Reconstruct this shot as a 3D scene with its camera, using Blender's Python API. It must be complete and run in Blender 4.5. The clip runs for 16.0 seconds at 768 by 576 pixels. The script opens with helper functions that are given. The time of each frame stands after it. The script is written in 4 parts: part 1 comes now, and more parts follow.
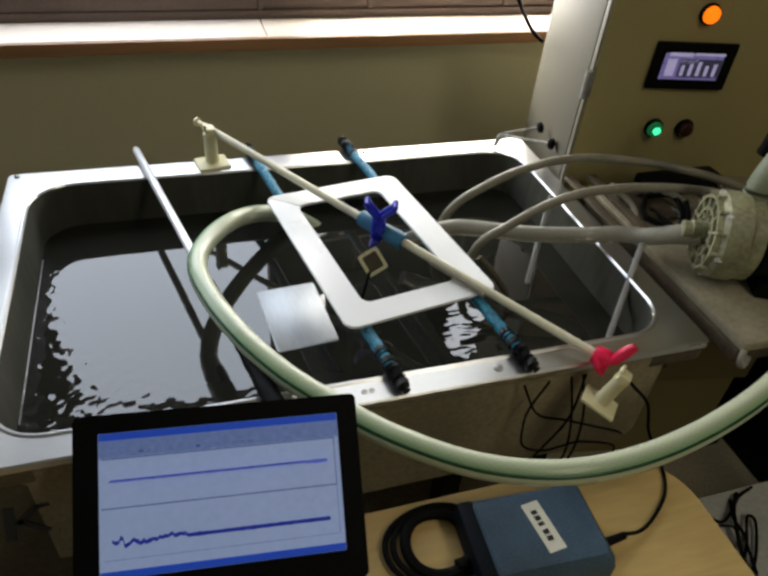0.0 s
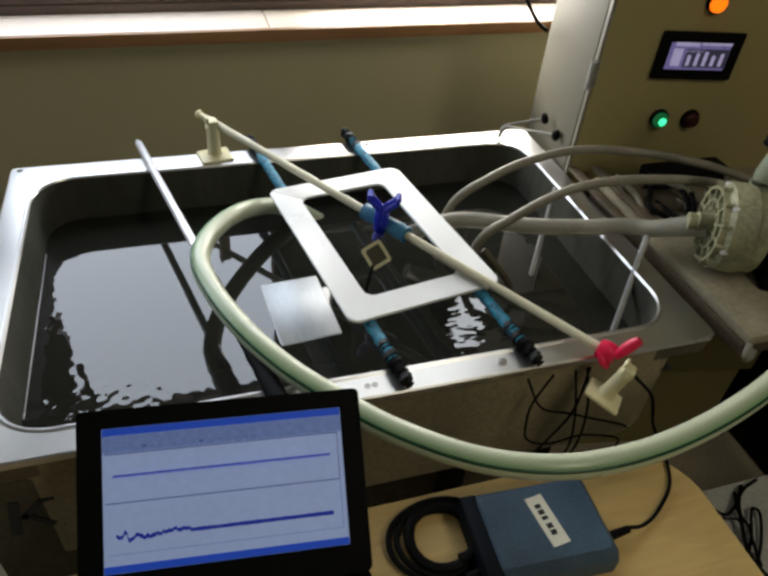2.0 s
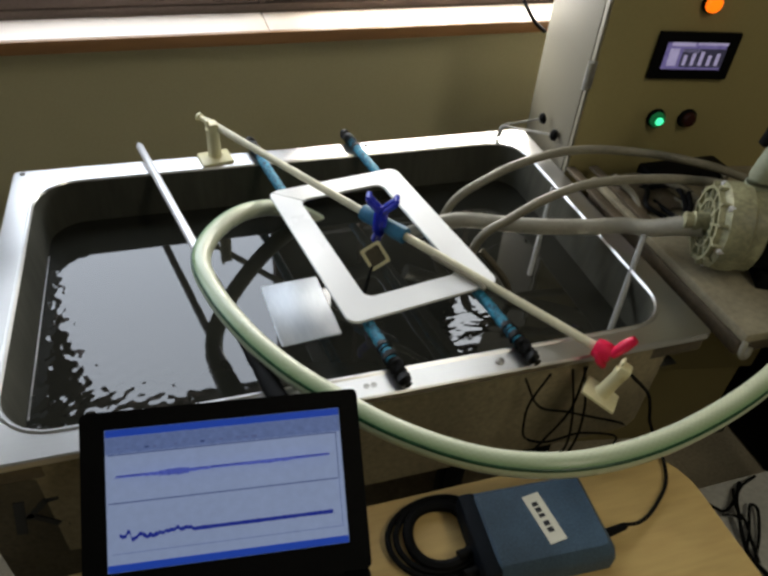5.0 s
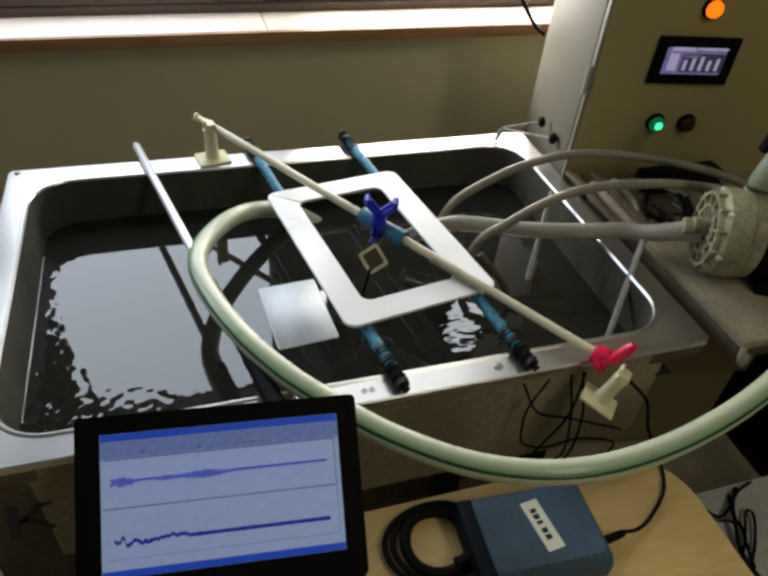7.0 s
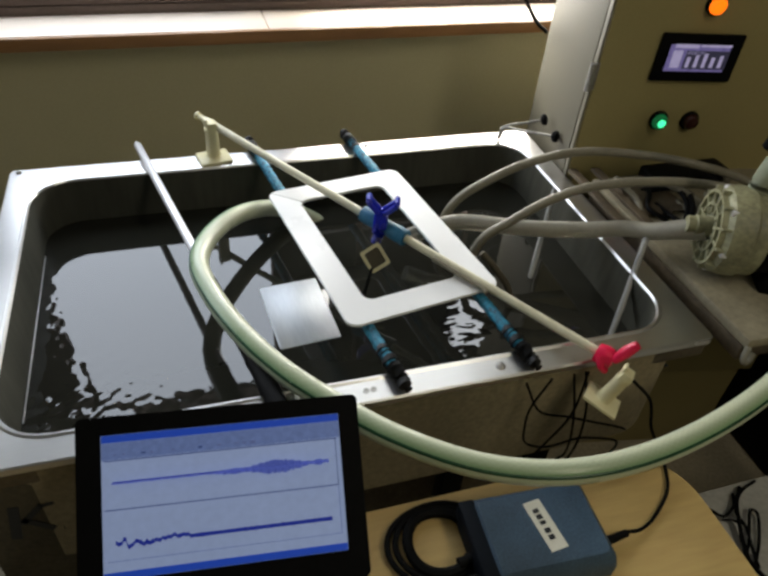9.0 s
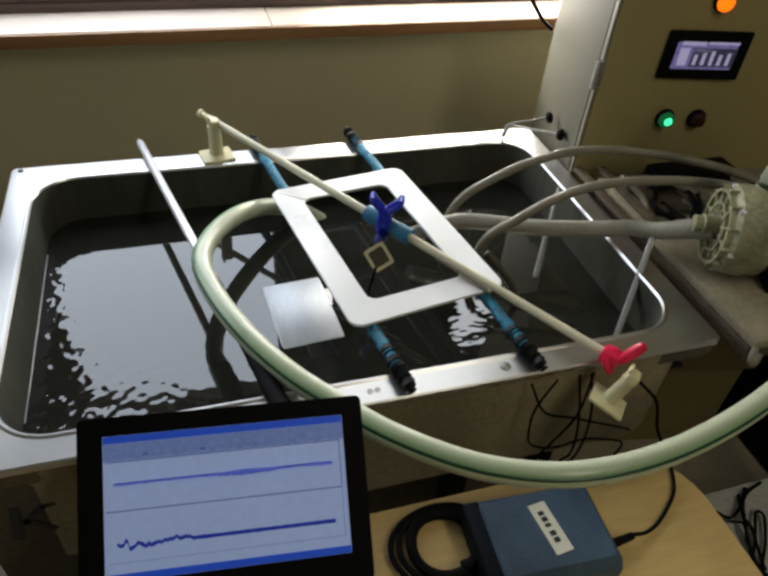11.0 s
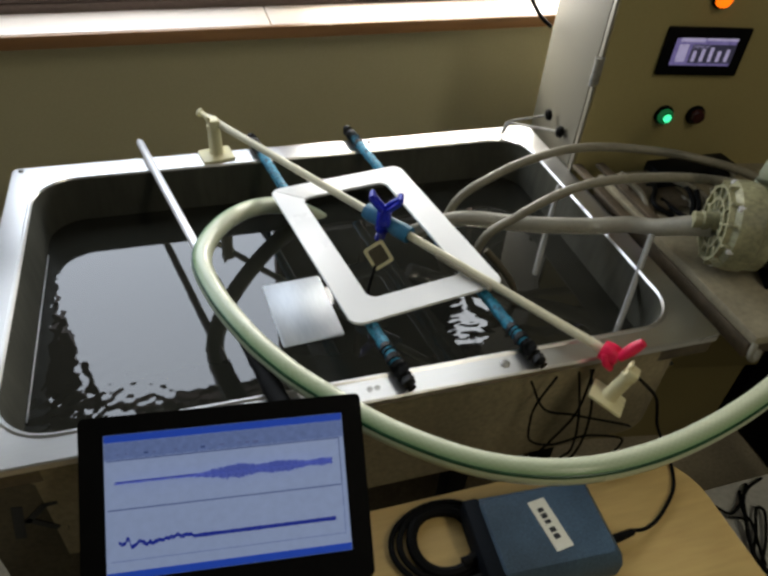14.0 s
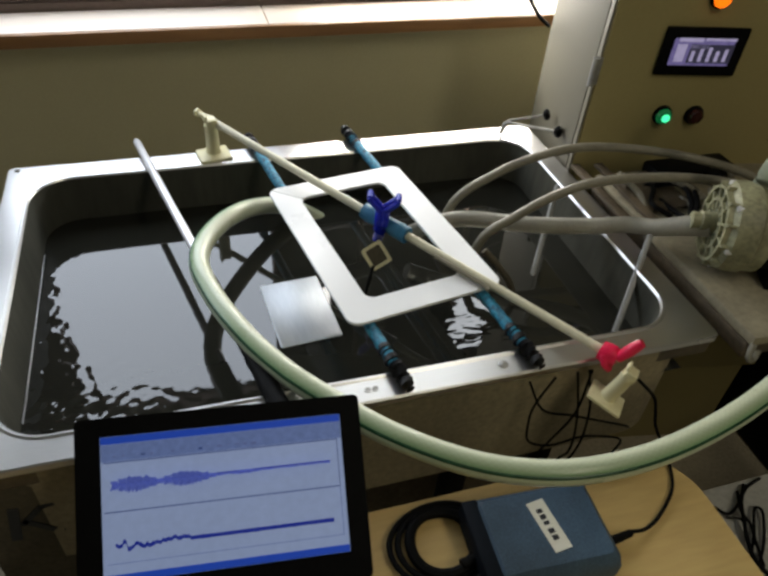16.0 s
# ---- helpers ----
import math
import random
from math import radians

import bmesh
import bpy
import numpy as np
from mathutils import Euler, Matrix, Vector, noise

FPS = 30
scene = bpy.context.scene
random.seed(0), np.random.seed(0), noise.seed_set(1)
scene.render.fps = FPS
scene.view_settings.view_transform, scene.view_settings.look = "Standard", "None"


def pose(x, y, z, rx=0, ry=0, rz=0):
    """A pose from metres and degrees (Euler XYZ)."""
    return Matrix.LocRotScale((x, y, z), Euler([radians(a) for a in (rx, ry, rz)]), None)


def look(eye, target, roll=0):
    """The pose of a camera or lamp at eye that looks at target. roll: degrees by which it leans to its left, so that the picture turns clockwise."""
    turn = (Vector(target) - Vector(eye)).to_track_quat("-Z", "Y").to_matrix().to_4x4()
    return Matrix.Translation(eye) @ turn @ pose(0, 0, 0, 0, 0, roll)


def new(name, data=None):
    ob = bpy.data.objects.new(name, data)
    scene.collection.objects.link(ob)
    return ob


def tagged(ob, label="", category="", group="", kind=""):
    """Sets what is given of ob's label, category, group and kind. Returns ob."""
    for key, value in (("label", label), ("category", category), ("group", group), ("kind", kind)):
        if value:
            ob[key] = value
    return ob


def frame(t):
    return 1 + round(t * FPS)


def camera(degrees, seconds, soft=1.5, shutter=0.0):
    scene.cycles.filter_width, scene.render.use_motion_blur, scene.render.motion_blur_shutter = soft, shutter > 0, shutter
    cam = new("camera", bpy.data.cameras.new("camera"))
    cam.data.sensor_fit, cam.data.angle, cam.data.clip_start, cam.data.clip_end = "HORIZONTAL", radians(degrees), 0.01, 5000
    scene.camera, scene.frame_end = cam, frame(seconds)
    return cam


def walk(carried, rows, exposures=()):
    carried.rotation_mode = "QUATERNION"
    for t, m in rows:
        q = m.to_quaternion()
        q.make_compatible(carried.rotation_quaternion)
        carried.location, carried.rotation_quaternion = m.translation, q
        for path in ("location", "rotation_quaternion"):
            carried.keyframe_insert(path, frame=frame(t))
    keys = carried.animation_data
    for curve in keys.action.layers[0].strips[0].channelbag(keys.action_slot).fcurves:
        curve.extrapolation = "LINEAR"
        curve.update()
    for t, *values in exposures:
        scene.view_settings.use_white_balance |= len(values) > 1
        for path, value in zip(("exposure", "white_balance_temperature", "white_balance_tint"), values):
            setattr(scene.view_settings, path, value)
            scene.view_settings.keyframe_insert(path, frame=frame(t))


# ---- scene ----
cam = camera(60.1, 16.0, soft=2.9)
PATH = [
    (0, (0.01, 0.001, 1.438), (0.546, 1.454, 0.172), 5.6),
    (0.5, (0.013, 0.003, 1.438), (0.544, 1.452, 0.167), 5.5),
    (1, (0.014, 0.005, 1.438), (0.541, 1.45, 0.16), 5.3),
    (1.5, (0.013, 0.004, 1.439), (0.536, 1.447, 0.156), 5.3),
    (2, (0.013, 0.005, 1.439), (0.532, 1.444, 0.151), 5.2),
    (2.5, (0.012, 0.004, 1.442), (0.526, 1.441, 0.148), 5.0),
    (3, (0.012, 0.001, 1.443), (0.52, 1.438, 0.149), 4.9),
    (3.5, (0.012, 0.001, 1.445), (0.518, 1.437, 0.149), 4.8),
    (4, (0.014, -0.001, 1.448), (0.522, 1.436, 0.152), 4.7),
    (6.5, (0.017, 0.004, 1.449), (0.539, 1.439, 0.157), 5.1),
    (7, (0.014, 0.008, 1.449), (0.539, 1.44, 0.155), 5.5),
    (7.5, (0.015, 0.011, 1.448), (0.537, 1.443, 0.153), 5.4),
    (8, (0.016, 0.012, 1.447), (0.535, 1.444, 0.151), 5.4),
    (8.5, (0.016, 0.012, 1.447), (0.533, 1.444, 0.15), 5.3),
    (9, (0.016, 0.011, 1.448), (0.533, 1.442, 0.149), 5.2),
    (11.5, (0.017, 0.019, 1.445), (0.523, 1.446, 0.139), 5.1),
    (12, (0.018, 0.019, 1.446), (0.524, 1.445, 0.138), 4.9),
    (12.5, (0.02, 0.016, 1.447), (0.522, 1.443, 0.138), 4.7),
    (13, (0.02, 0.016, 1.446), (0.522, 1.443, 0.138), 4.7),
    (13.5, (0.018, 0.016, 1.447), (0.524, 1.441, 0.138), 4.8),
    (14, (0.019, 0.016, 1.447), (0.521, 1.442, 0.137), 4.7),
    (14.5, (0.019, 0.018, 1.445), (0.525, 1.444, 0.138), 4.7),
    (15, (0.02, 0.019, 1.446), (0.525, 1.444, 0.136), 4.8),
    (15.5, (0.019, 0.018, 1.447), (0.527, 1.442, 0.137), 4.8),
    (16, (0.019, 0.019, 1.446), (0.528, 1.441, 0.136), 4.9),
]
walk(cam, [(t, look(e, g, r)) for t, e, g, r in PATH])

# ---------------------------------------------------------------- light
world = bpy.data.worlds.new("room_dark")
world.use_nodes = True
world.node_tree.nodes["Background"].inputs[0].default_value = (0.8, 0.85, 1.0, 1)
world.node_tree.nodes["Background"].inputs[1].default_value = 0.006
scene.world = world


def area_lamp(name, m, length, width, watts, colour):
    data = bpy.data.lights.new(name, "AREA")
    data.shape, data.size, data.size_y = "RECTANGLE", width, length
    data.energy, data.color = watts, colour
    ob = new(name, data)
    ob.matrix_world = m
    return ob


# daylight in the window's openings: a screened sliding pane, a clear one, and the far one past the added black masks
SKY = look((0, 0, 0), (0, -1, 0)).to_3x3().to_4x4()
for name, x0, x1, z0, z1, watts, colour in (("daylight_screened", -0.350, 0.196, 1.04, 1.70, 5.4, (0.80, 0.88, 1.0)),
                                            ("daylight_transom", 0.302, 0.948, 1.802, 2.058, 2.6, (0.92, 0.96, 1.0)),
                                            ("daylight_side", -1.70, -0.560, 1.04, 1.70, 9.0, (0.84, 0.91, 1.0)),
                                            ("daylight_clear", 0.208, 0.360, 1.32, 1.52, 1.15, (1.0, 0.98, 0.94)),
                                            # Low strip added to brighten the right sill, outside the water's
                                            # reflection.
                                            ("sill_fill_light", 0.300, 1.300, 1.04, 1.135, 8.5, (1.0, 0.97, 0.90)),
                                            ("daylight_far", 0.755, 0.930, 1.43, 1.70, 0.85, (0.90, 0.95, 1.0))):
    area_lamp(name, Matrix.Translation(((x0 + x1) / 2, 1.425, (z0 + z1) / 2)) @ SKY, z1 - z0, x1 - x0, watts, colour)
# Unseen fill light added overhead to lift the foreground and right side.
LAMP_B = (0.9, -0.7, 2.38)
area_lamp("fill_light_behind", pose(*LAMP_B), 1.2, 0.2, 6.4, (1.0, 0.92, 0.72))
scene.view_settings.exposure = 0.41


# ---------------------------------------------------------------- materials
def material(name, colour, rough=0.5, metal=0.0, vary=0.15, scale=8.0, bump=0.0, fine=120.0, glow=0.0, stain=None,
             stretch=(1, 1, 1), coat=0.0, clear=0.0, ior=1.45, spots=0.55):
    """A painted or bare surface: broad stains and fine grain in colour, gloss and relief."""
    mat = bpy.data.materials.new(name)
    mat.use_nodes = True
    nt = mat.node_tree
    nodes, links = nt.nodes, nt.links
    bsdf = nodes["Principled BSDF"]
    c = (*colour, 1)
    bsdf.inputs["Base Color"].default_value = c
    bsdf.inputs["Roughness"].default_value = rough
    bsdf.inputs["Metallic"].default_value = metal
    bsdf.inputs["IOR"].default_value = ior
    bsdf.inputs["Coat Weight"].default_value = coat
    bsdf.inputs["Transmission Weight"].default_value = clear
    if glow:
        bsdf.inputs["Emission Color"].default_value = c
        bsdf.inputs["Emission Strength"].default_value = glow
    if vary or bump:
        co = nodes.new("ShaderNodeTexCoord")
        mp = nodes.new("ShaderNodeMapping")
        mp.inputs["Scale"].default_value = stretch
        links.new(co.outputs["Object"], mp.inputs["Vector"])
        big = nodes.new("ShaderNodeTexNoise")
        big.inputs["Scale"].default_value, big.inputs["Detail"].default_value = scale, 5
        small = nodes.new("ShaderNodeTexNoise")
        small.inputs["Scale"].default_value, small.inputs["Detail"].default_value = fine, 3
        for n in (big, small):
            links.new(mp.outputs["Vector"], n.inputs["Vector"])
        ramp = nodes.new("ShaderNodeValToRGB")
        ramp.color_ramp.elements[0].position, ramp.color_ramp.elements[1].position = 0.32, 0.68
        dark = stain or tuple(v * (1 - vary) for v in colour)
        ramp.color_ramp.elements[0].color = (*dark, 1)
        ramp.color_ramp.elements[1].color = (*(min(1, v * (1 + vary * 0.5)) for v in colour), 1)
        links.new(big.outputs["Fac"], ramp.inputs["Fac"])
        mix = nodes.new("ShaderNodeMix")
        mix.data_type, mix.blend_type = "RGBA", "OVERLAY"
        mix.inputs[0].default_value = min(0.6, vary * 1.5)
        links.new(ramp.outputs["Color"], mix.inputs[6])
        links.new(small.outputs["Fac"], mix.inputs[7])
        links.new(mix.outputs[2], bsdf.inputs["Base Color"])
        rr = nodes.new("ShaderNodeMapRange")
        rr.inputs[3].default_value, rr.inputs[4].default_value = max(0.02, rough - 0.12), min(1, rough + 0.12)
        links.new(big.outputs["Fac"], rr.inputs[0])
        links.new(rr.outputs[0], bsdf.inputs["Roughness"])
        if bump:
            bp = nodes.new("ShaderNodeBump")
            bp.inputs["Strength"].default_value, bp.inputs["Distance"].default_value = bump, 0.002
            links.new(small.outputs["Fac"], bp.inputs["Height"])
            links.new(bp.outputs["Normal"], bsdf.inputs["Normal"])
    return mat


M = {}
M["steel"] = material("brushed_stainless", (0.66, 0.655, 0.64), 0.30, 1.0, 0.05, 6, 0.015, 260, stretch=(0.15, 1, 1))
M["water_patch"] = material("bright_patch_steel", (0.60, 0.63, 0.66), 0.56, 0.65, 0.12, 14, 0.05, 200, stretch=(1, 0.2, 1))
# Basin steel coloured near-black in place of its shade and dark reflections.
M["basin"] = material("shaded_basin_steel", (0.062, 0.061, 0.048), 0.75, 0.0, 0.18, 9, 0.05, 90, stain=(0.046, 0.046, 0.036), ior=1.2, stretch=(1, 1, 0.15))
M["floor_steel"] = material("darkened_floor_steel", (0.022, 0.022, 0.020), 0.5, 0.3, 0.2, 5, 0.08, 120)
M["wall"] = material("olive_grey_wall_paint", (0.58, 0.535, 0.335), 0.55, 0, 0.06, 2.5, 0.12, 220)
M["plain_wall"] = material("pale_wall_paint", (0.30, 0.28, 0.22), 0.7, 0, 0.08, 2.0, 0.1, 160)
M["ceiling"] = material("ceiling_board", (0.5, 0.5, 0.48), 0.8, 0, 0.08, 3.0, 0.2, 160)
M["vinyl"] = material("worn_vinyl_floor", (0.50, 0.44, 0.32), 0.5, 0, 0.25, 3.0, 0.15, 120)
M["sill_top"] = material("pale_sill_board", (0.80, 0.68, 0.56), 0.45, 0, 0.12, 6, 0.1, 60, stretch=(0.1, 1, 1))
M["sill_edge"] = material("orange_wood_edge", (0.32, 0.16, 0.06), 0.5, 0, 0.3, 9, 0.15, 80, stretch=(0.06, 1, 1))
M["blind"] = material("brown_grey_window_rail", (0.16, 0.12, 0.10), 0.8, 0, 0.15, 6, 0.3, 200)
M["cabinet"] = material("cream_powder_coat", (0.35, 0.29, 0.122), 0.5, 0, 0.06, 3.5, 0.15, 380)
# Side coat set darker than the door to offset the window light.
M["cabinet_side"] = material("toned_down_side_coat", (0.165, 0.150, 0.110), 0.6, 0, 0.06, 3.5, 0.15, 380)
M["black"] = material("black_plastic", (0.004, 0.004, 0.0042), 0.55, 0, 0.3, 20, 0.15, 260, ior=1.17)
M["rubber"] = material("black_rubber", (0.003, 0.003, 0.003), 0.65, 0, 0.3, 20, 0.1, 200, ior=1.22)
M["tape"] = material("black_vinyl_tape", (0.006, 0.006, 0.0065), 0.45, 0, 0.3, 40, 0.5, 130, ior=1.35)
M["white"] = material("white_acrylic", (0.86, 0.86, 0.85), 0.3, 0, 0.02, 10, 0, 100)
M["pvc"] = material("cream_plastic", (0.66, 0.62, 0.45), 0.42, 0, 0.14, 14, 0.1, 160)
M["ivory"] = material("ivory_plastic", (0.72, 0.66, 0.40), 0.4, 0, 0.1, 16, 0.1, 160)
M["chrome"] = material("polished_rod_steel", (0.88, 0.87, 0.88), 0.38, 0.55, 0.06, 12, 0.05, 200)
M["blue_wrap"] = material("blue_mesh_wrap", (0.030, 0.25, 0.38), 0.55, 0, 0.7, 160, 0.9, 360, stain=(0.006, 0.05, 0.09))
M["blue_tube"] = material("blue_rubber_tube", (0.022, 0.14, 0.25), 0.5, 0, 0.2, 30, 0.2, 180)
M["blue_clip"] = material("royal_blue_plastic", (0.008, 0.018, 0.42), 0.25, 0, 0.1, 30, 0, 100)
M["red_clip"] = material("crimson_plastic", (0.80, 0.012, 0.075), 0.35, 0, 0.15, 30, 0.1, 100)
M["hose_stripe"] = material("dark_green_stripe", (0.006, 0.06, 0.02), 0.35, 0, 0.2, 40, 0.05, 160)
M["grey_hose"] = material("beige_grey_hose", (0.225, 0.205, 0.15), 0.4, 0, 0.15, 20, 0.1, 160)
M["milky"] = material("milky_tube", (0.42, 0.40, 0.32), 0.48, 0, 0.12, 20, 0.05, 160, clear=0.45)
M["clear_tube"] = material("clear_thin_tube", (0.36, 0.36, 0.34), 0.2, 0, 0.08, 20, 0, 160, clear=0.3)
M["pump"] = material("yellowed_pump_plastic", (0.30, 0.29, 0.17), 0.5, 0, 0.4, 22, 0.4, 160)
M["pump_dark"] = material("shaded_pump_face", (0.13, 0.13, 0.075), 0.6, 0, 0.4, 40, 0.3, 160)
M["pump_pipe"] = material("pale_green_pipe", (0.30, 0.32, 0.22), 0.45, 0, 0.12, 16, 0.1, 160)
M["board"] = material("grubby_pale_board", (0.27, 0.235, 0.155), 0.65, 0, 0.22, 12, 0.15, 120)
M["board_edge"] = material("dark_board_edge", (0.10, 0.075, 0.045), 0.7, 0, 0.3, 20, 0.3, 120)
M["table"] = material("maple_veneer", (0.60, 0.42, 0.16), 0.45, 0, 0.16, 5, 0.1, 70, stretch=(0.25, 1.6, 1))
M["table_edge"] = material("brown_edge_band", (0.22, 0.15, 0.07), 0.5, 0, 0.2, 12, 0.1, 90)
M["box_blue"] = material("slate_blue_case", (0.050, 0.092, 0.140), 0.5, 0, 0.3, 14, 0.3, 420)
M["box_dark"] = material("dark_slate_bezel", (0.007, 0.010, 0.015), 0.65, 0, 0.2, 14, 0.2, 300, ior=1.2)
M["paper"] = material("white_label_paper", (0.74, 0.72, 0.60), 0.6, 0, 0.06, 30, 0, 100)
M["ink"] = material("dark_ink", (0.02, 0.022, 0.025), 0.6, 0, 0.0)
M["carton"] = material("brown_grey_carton", (0.085, 0.072, 0.045), 0.8, 0, 0.3, 6, 0.3, 160)
M["grime"] = material("brown_rail_paint", (0.11, 0.085, 0.05), 0.6, 0, 0.35, 9, 0.3, 120)
M["shell_paint"] = material("brown_stained_shell", (0.27, 0.225, 0.135), 0.6, 0, 0.3, 7, 0.2, 120)
M["machine"] = material("dusty_white_panel", (0.52, 0.51, 0.46), 0.6, 0, 0.2, 8, 0.1, 120)
M["galv"] = material("zinc_strip", (0.42, 0.41, 0.38), 0.45, 0.7, 0.3, 12, 0.2, 120)
# things that shine by themselves
M["screen"] = material("lit_screen", (0.185, 0.235, 0.375), 0.4, 0, 0.10, 9, glow=0.55)
M["screen_blue"] = material("lit_title_bar", (0.010, 0.042, 0.30), 0.35, 0, 0.0, glow=0.55)
M["screen_grey"] = material("lit_tool_bar", (0.09, 0.13, 0.28), 0.4, 0, 0.2, 160, glow=0.5)
M["screen_line"] = material("lit_frame_line", (0.022, 0.038, 0.11), 0.3, 0, 0.0, glow=0.8)
M["tool_ink"] = material("lit_tool_icon", (0.07, 0.09, 0.20), 0.3, 0, 0.0, glow=0.55)
M["trace"] = material("lit_blue_trace", (0.005, 0.014, 0.17), 0.3, 0, 0.0, glow=0.6)
M["trace_soft"] = material("lit_blue_burst", (0.050, 0.070, 0.25), 0.3, 0, 0.3, 300, glow=0.62)
M["panel_lit"] = material("lit_panel_violet", (0.12, 0.10, 0.24), 0.3, 0, 0.25, 90, glow=0.6)
M["panel_pale"] = material("lit_panel_pale", (0.30, 0.27, 0.42), 0.3, 0, 0.1, 90, glow=0.6)
M["panel_dark"] = material("lit_panel_dark", (0.03, 0.028, 0.05), 0.3, 0, 0.0, glow=0.5)
M["glow_green"] = material("lit_green_lens", (0.06, 0.85, 0.36), 0.3, 0, 0.0, glow=1.2)
M["glow_orange"] = material("lit_orange_lens", (1.0, 0.17, 0.004), 0.3, 0, 0.0, glow=1.0)
M["lens_green"] = material("green_lens_rim", (0.005, 0.10, 0.03), 0.2, 0, 0.0, glow=0.5)
M["lens_dark"] = material("dark_red_lens", (0.035, 0.008, 0.006), 0.15, 0, 0.0)


def hose_material():
    """Milky cream hose with one green stripe along it; the fibre netting shows as fine cross lines."""
    mat = material("striped_garden_hose", (0.57, 0.61, 0.43), 0.3, 0, 0.08, 25, 0.1, 200)
    nt = mat.node_tree
    nodes, links = nt.nodes, nt.links
    bsdf = nodes["Principled BSDF"]
    uv = nodes.new("ShaderNodeUVMap")
    sep = nodes.new("ShaderNodeSeparateXYZ")
    links.new(uv.outputs["UV"], sep.inputs[0])
    ramp = nodes.new("ShaderNodeValToRGB")
    ramp.color_ramp.interpolation = "LINEAR"
    e = ramp.color_ramp.elements
    e[0].position, e[0].color = 0.0, (0.52, 0.59, 0.42, 1)
    e[1].position, e[1].color = 1.0, (0.52, 0.59, 0.42, 1)
    for p, c in ((0.065, (0.46, 0.56, 0.38)), (0.105, (0.22, 0.38, 0.19)),
                 (0.19, (0.42, 0.51, 0.32)), (0.29, (0.57, 0.60, 0.43)), (0.80, (0.57, 0.60, 0.43))):
        k = ramp.color_ramp.elements.new(p)
        k.color = (*c, 1)
    links.new(sep.outputs["Y"], ramp.inputs["Fac"])
    wave = nodes.new("ShaderNodeTexChecker")
    mp = nodes.new("ShaderNodeMapping")
    mp.inputs["Scale"].default_value = (230, 26, 1)
    mp.inputs["Rotation"].default_value = (0, 0, 0.0)
    links.new(uv.outputs["UV"], mp.inputs["Vector"])
    links.new(mp.outputs["Vector"], wave.inputs["Vector"])
    wave.inputs["Scale"].default_value = 1.0
    wave.inputs["Color1"].default_value = (1, 1, 1, 1)
    wave.inputs["Color2"].default_value = (0.86, 0.86, 0.84, 1)
    mix = nodes.new("ShaderNodeMix")
    mix.data_type, mix.blend_type = "RGBA", "MULTIPLY"
    mix.inputs[0].default_value = 0.4
    links.new(ramp.outputs["Color"], mix.inputs[6])
    links.new(wave.outputs["Color"], mix.inputs[7])
    links.new(mix.outputs[2], bsdf.inputs["Base Color"])
    bsdf.inputs["Coat Weight"].default_value = 0.1
    return mat


M["hose"] = hose_material()


def water_material():
    mat = bpy.data.materials.new("rippled_water")
    mat.use_nodes = True
    nt = mat.node_tree
    bsdf = nt.nodes["Principled BSDF"]
    bsdf.inputs["Base Color"].default_value = (0.019, 0.019, 0.015, 1)
    bsdf.inputs["Roughness"].default_value = 0.02
    bsdf.inputs["IOR"].default_value = 1.45
    bsdf.inputs["Specular IOR Level"].default_value = 0.62
    co = nt.nodes.new("ShaderNodeTexCoord")
    n = nt.nodes.new("ShaderNodeTexNoise")
    n.inputs["Scale"].default_value, n.inputs["Detail"].default_value = 45, 2
    nt.links.new(co.outputs["Object"], n.inputs["Vector"])
    bp = nt.nodes.new("ShaderNodeBump")
    bp.inputs["Strength"].default_value, bp.inputs["Distance"].default_value = 0.012, 0.002
    nt.links.new(n.outputs["Fac"], bp.inputs["Height"])
    nt.links.new(bp.outputs["Normal"], bsdf.inputs["Normal"])
    return mat


M["water"] = water_material()


# ---------------------------------------------------------------- mesh tools
def finish(bm, name, mat, smooth=40):
    bmesh.ops.recalc_face_normals(bm, faces=bm.faces[:])
    me = bpy.data.meshes.new(name)
    bm.to_mesh(me)
    bm.free()
    for m in (mat if isinstance(mat, (list, tuple)) else [mat]):
        me.materials.append(m)
    if smooth:
        me.polygons.foreach_set("use_smooth", [True] * len(me.polygons))
        me.set_sharp_from_angle(angle=radians(smooth))
    return me


def part(name, bm, mat, parent, label="", m=None, smooth=40):
    ob = new(name, finish(bm, name, mat, smooth))
    ob.parent = parent
    if m is not None:
        ob.matrix_basis = m
    if label:
        tagged(ob, label)
    return ob


def thing(name, label, category, m=None, group="", kind=""):
    ob = new(name)
    ob.empty_display_size = 0.05
    if m is not None:
        ob.matrix_basis = m
    return tagged(ob, label, category, group, kind)


def solid(name, bm, mat, label, category="", group="", kind="", m=None, smooth=40):
    ob = new(name, finish(bm, name, mat, smooth))
    if m is not None:
        ob.matrix_basis = m
    return tagged(ob, label, category, group, kind)


def box(x0, x1, y0, y1, z0, z1, bevel=0.0, seg=2, bm=None):
    bm = bm or bmesh.new()
    vs = bmesh.ops.create_cube(bm, size=1)["verts"]
    bmesh.ops.scale(bm, vec=(x1 - x0, y1 - y0, z1 - z0), verts=vs)
    bmesh.ops.translate(bm, vec=((x0 + x1) / 2, (y0 + y1) / 2, (z0 + z1) / 2), verts=vs)
    if bevel:
        es = list({e for v in vs for e in v.link_edges})
        bmesh.ops.bevel(bm, geom=es, offset=bevel, segments=seg, affect="EDGES", profile=0.5)
    return bm


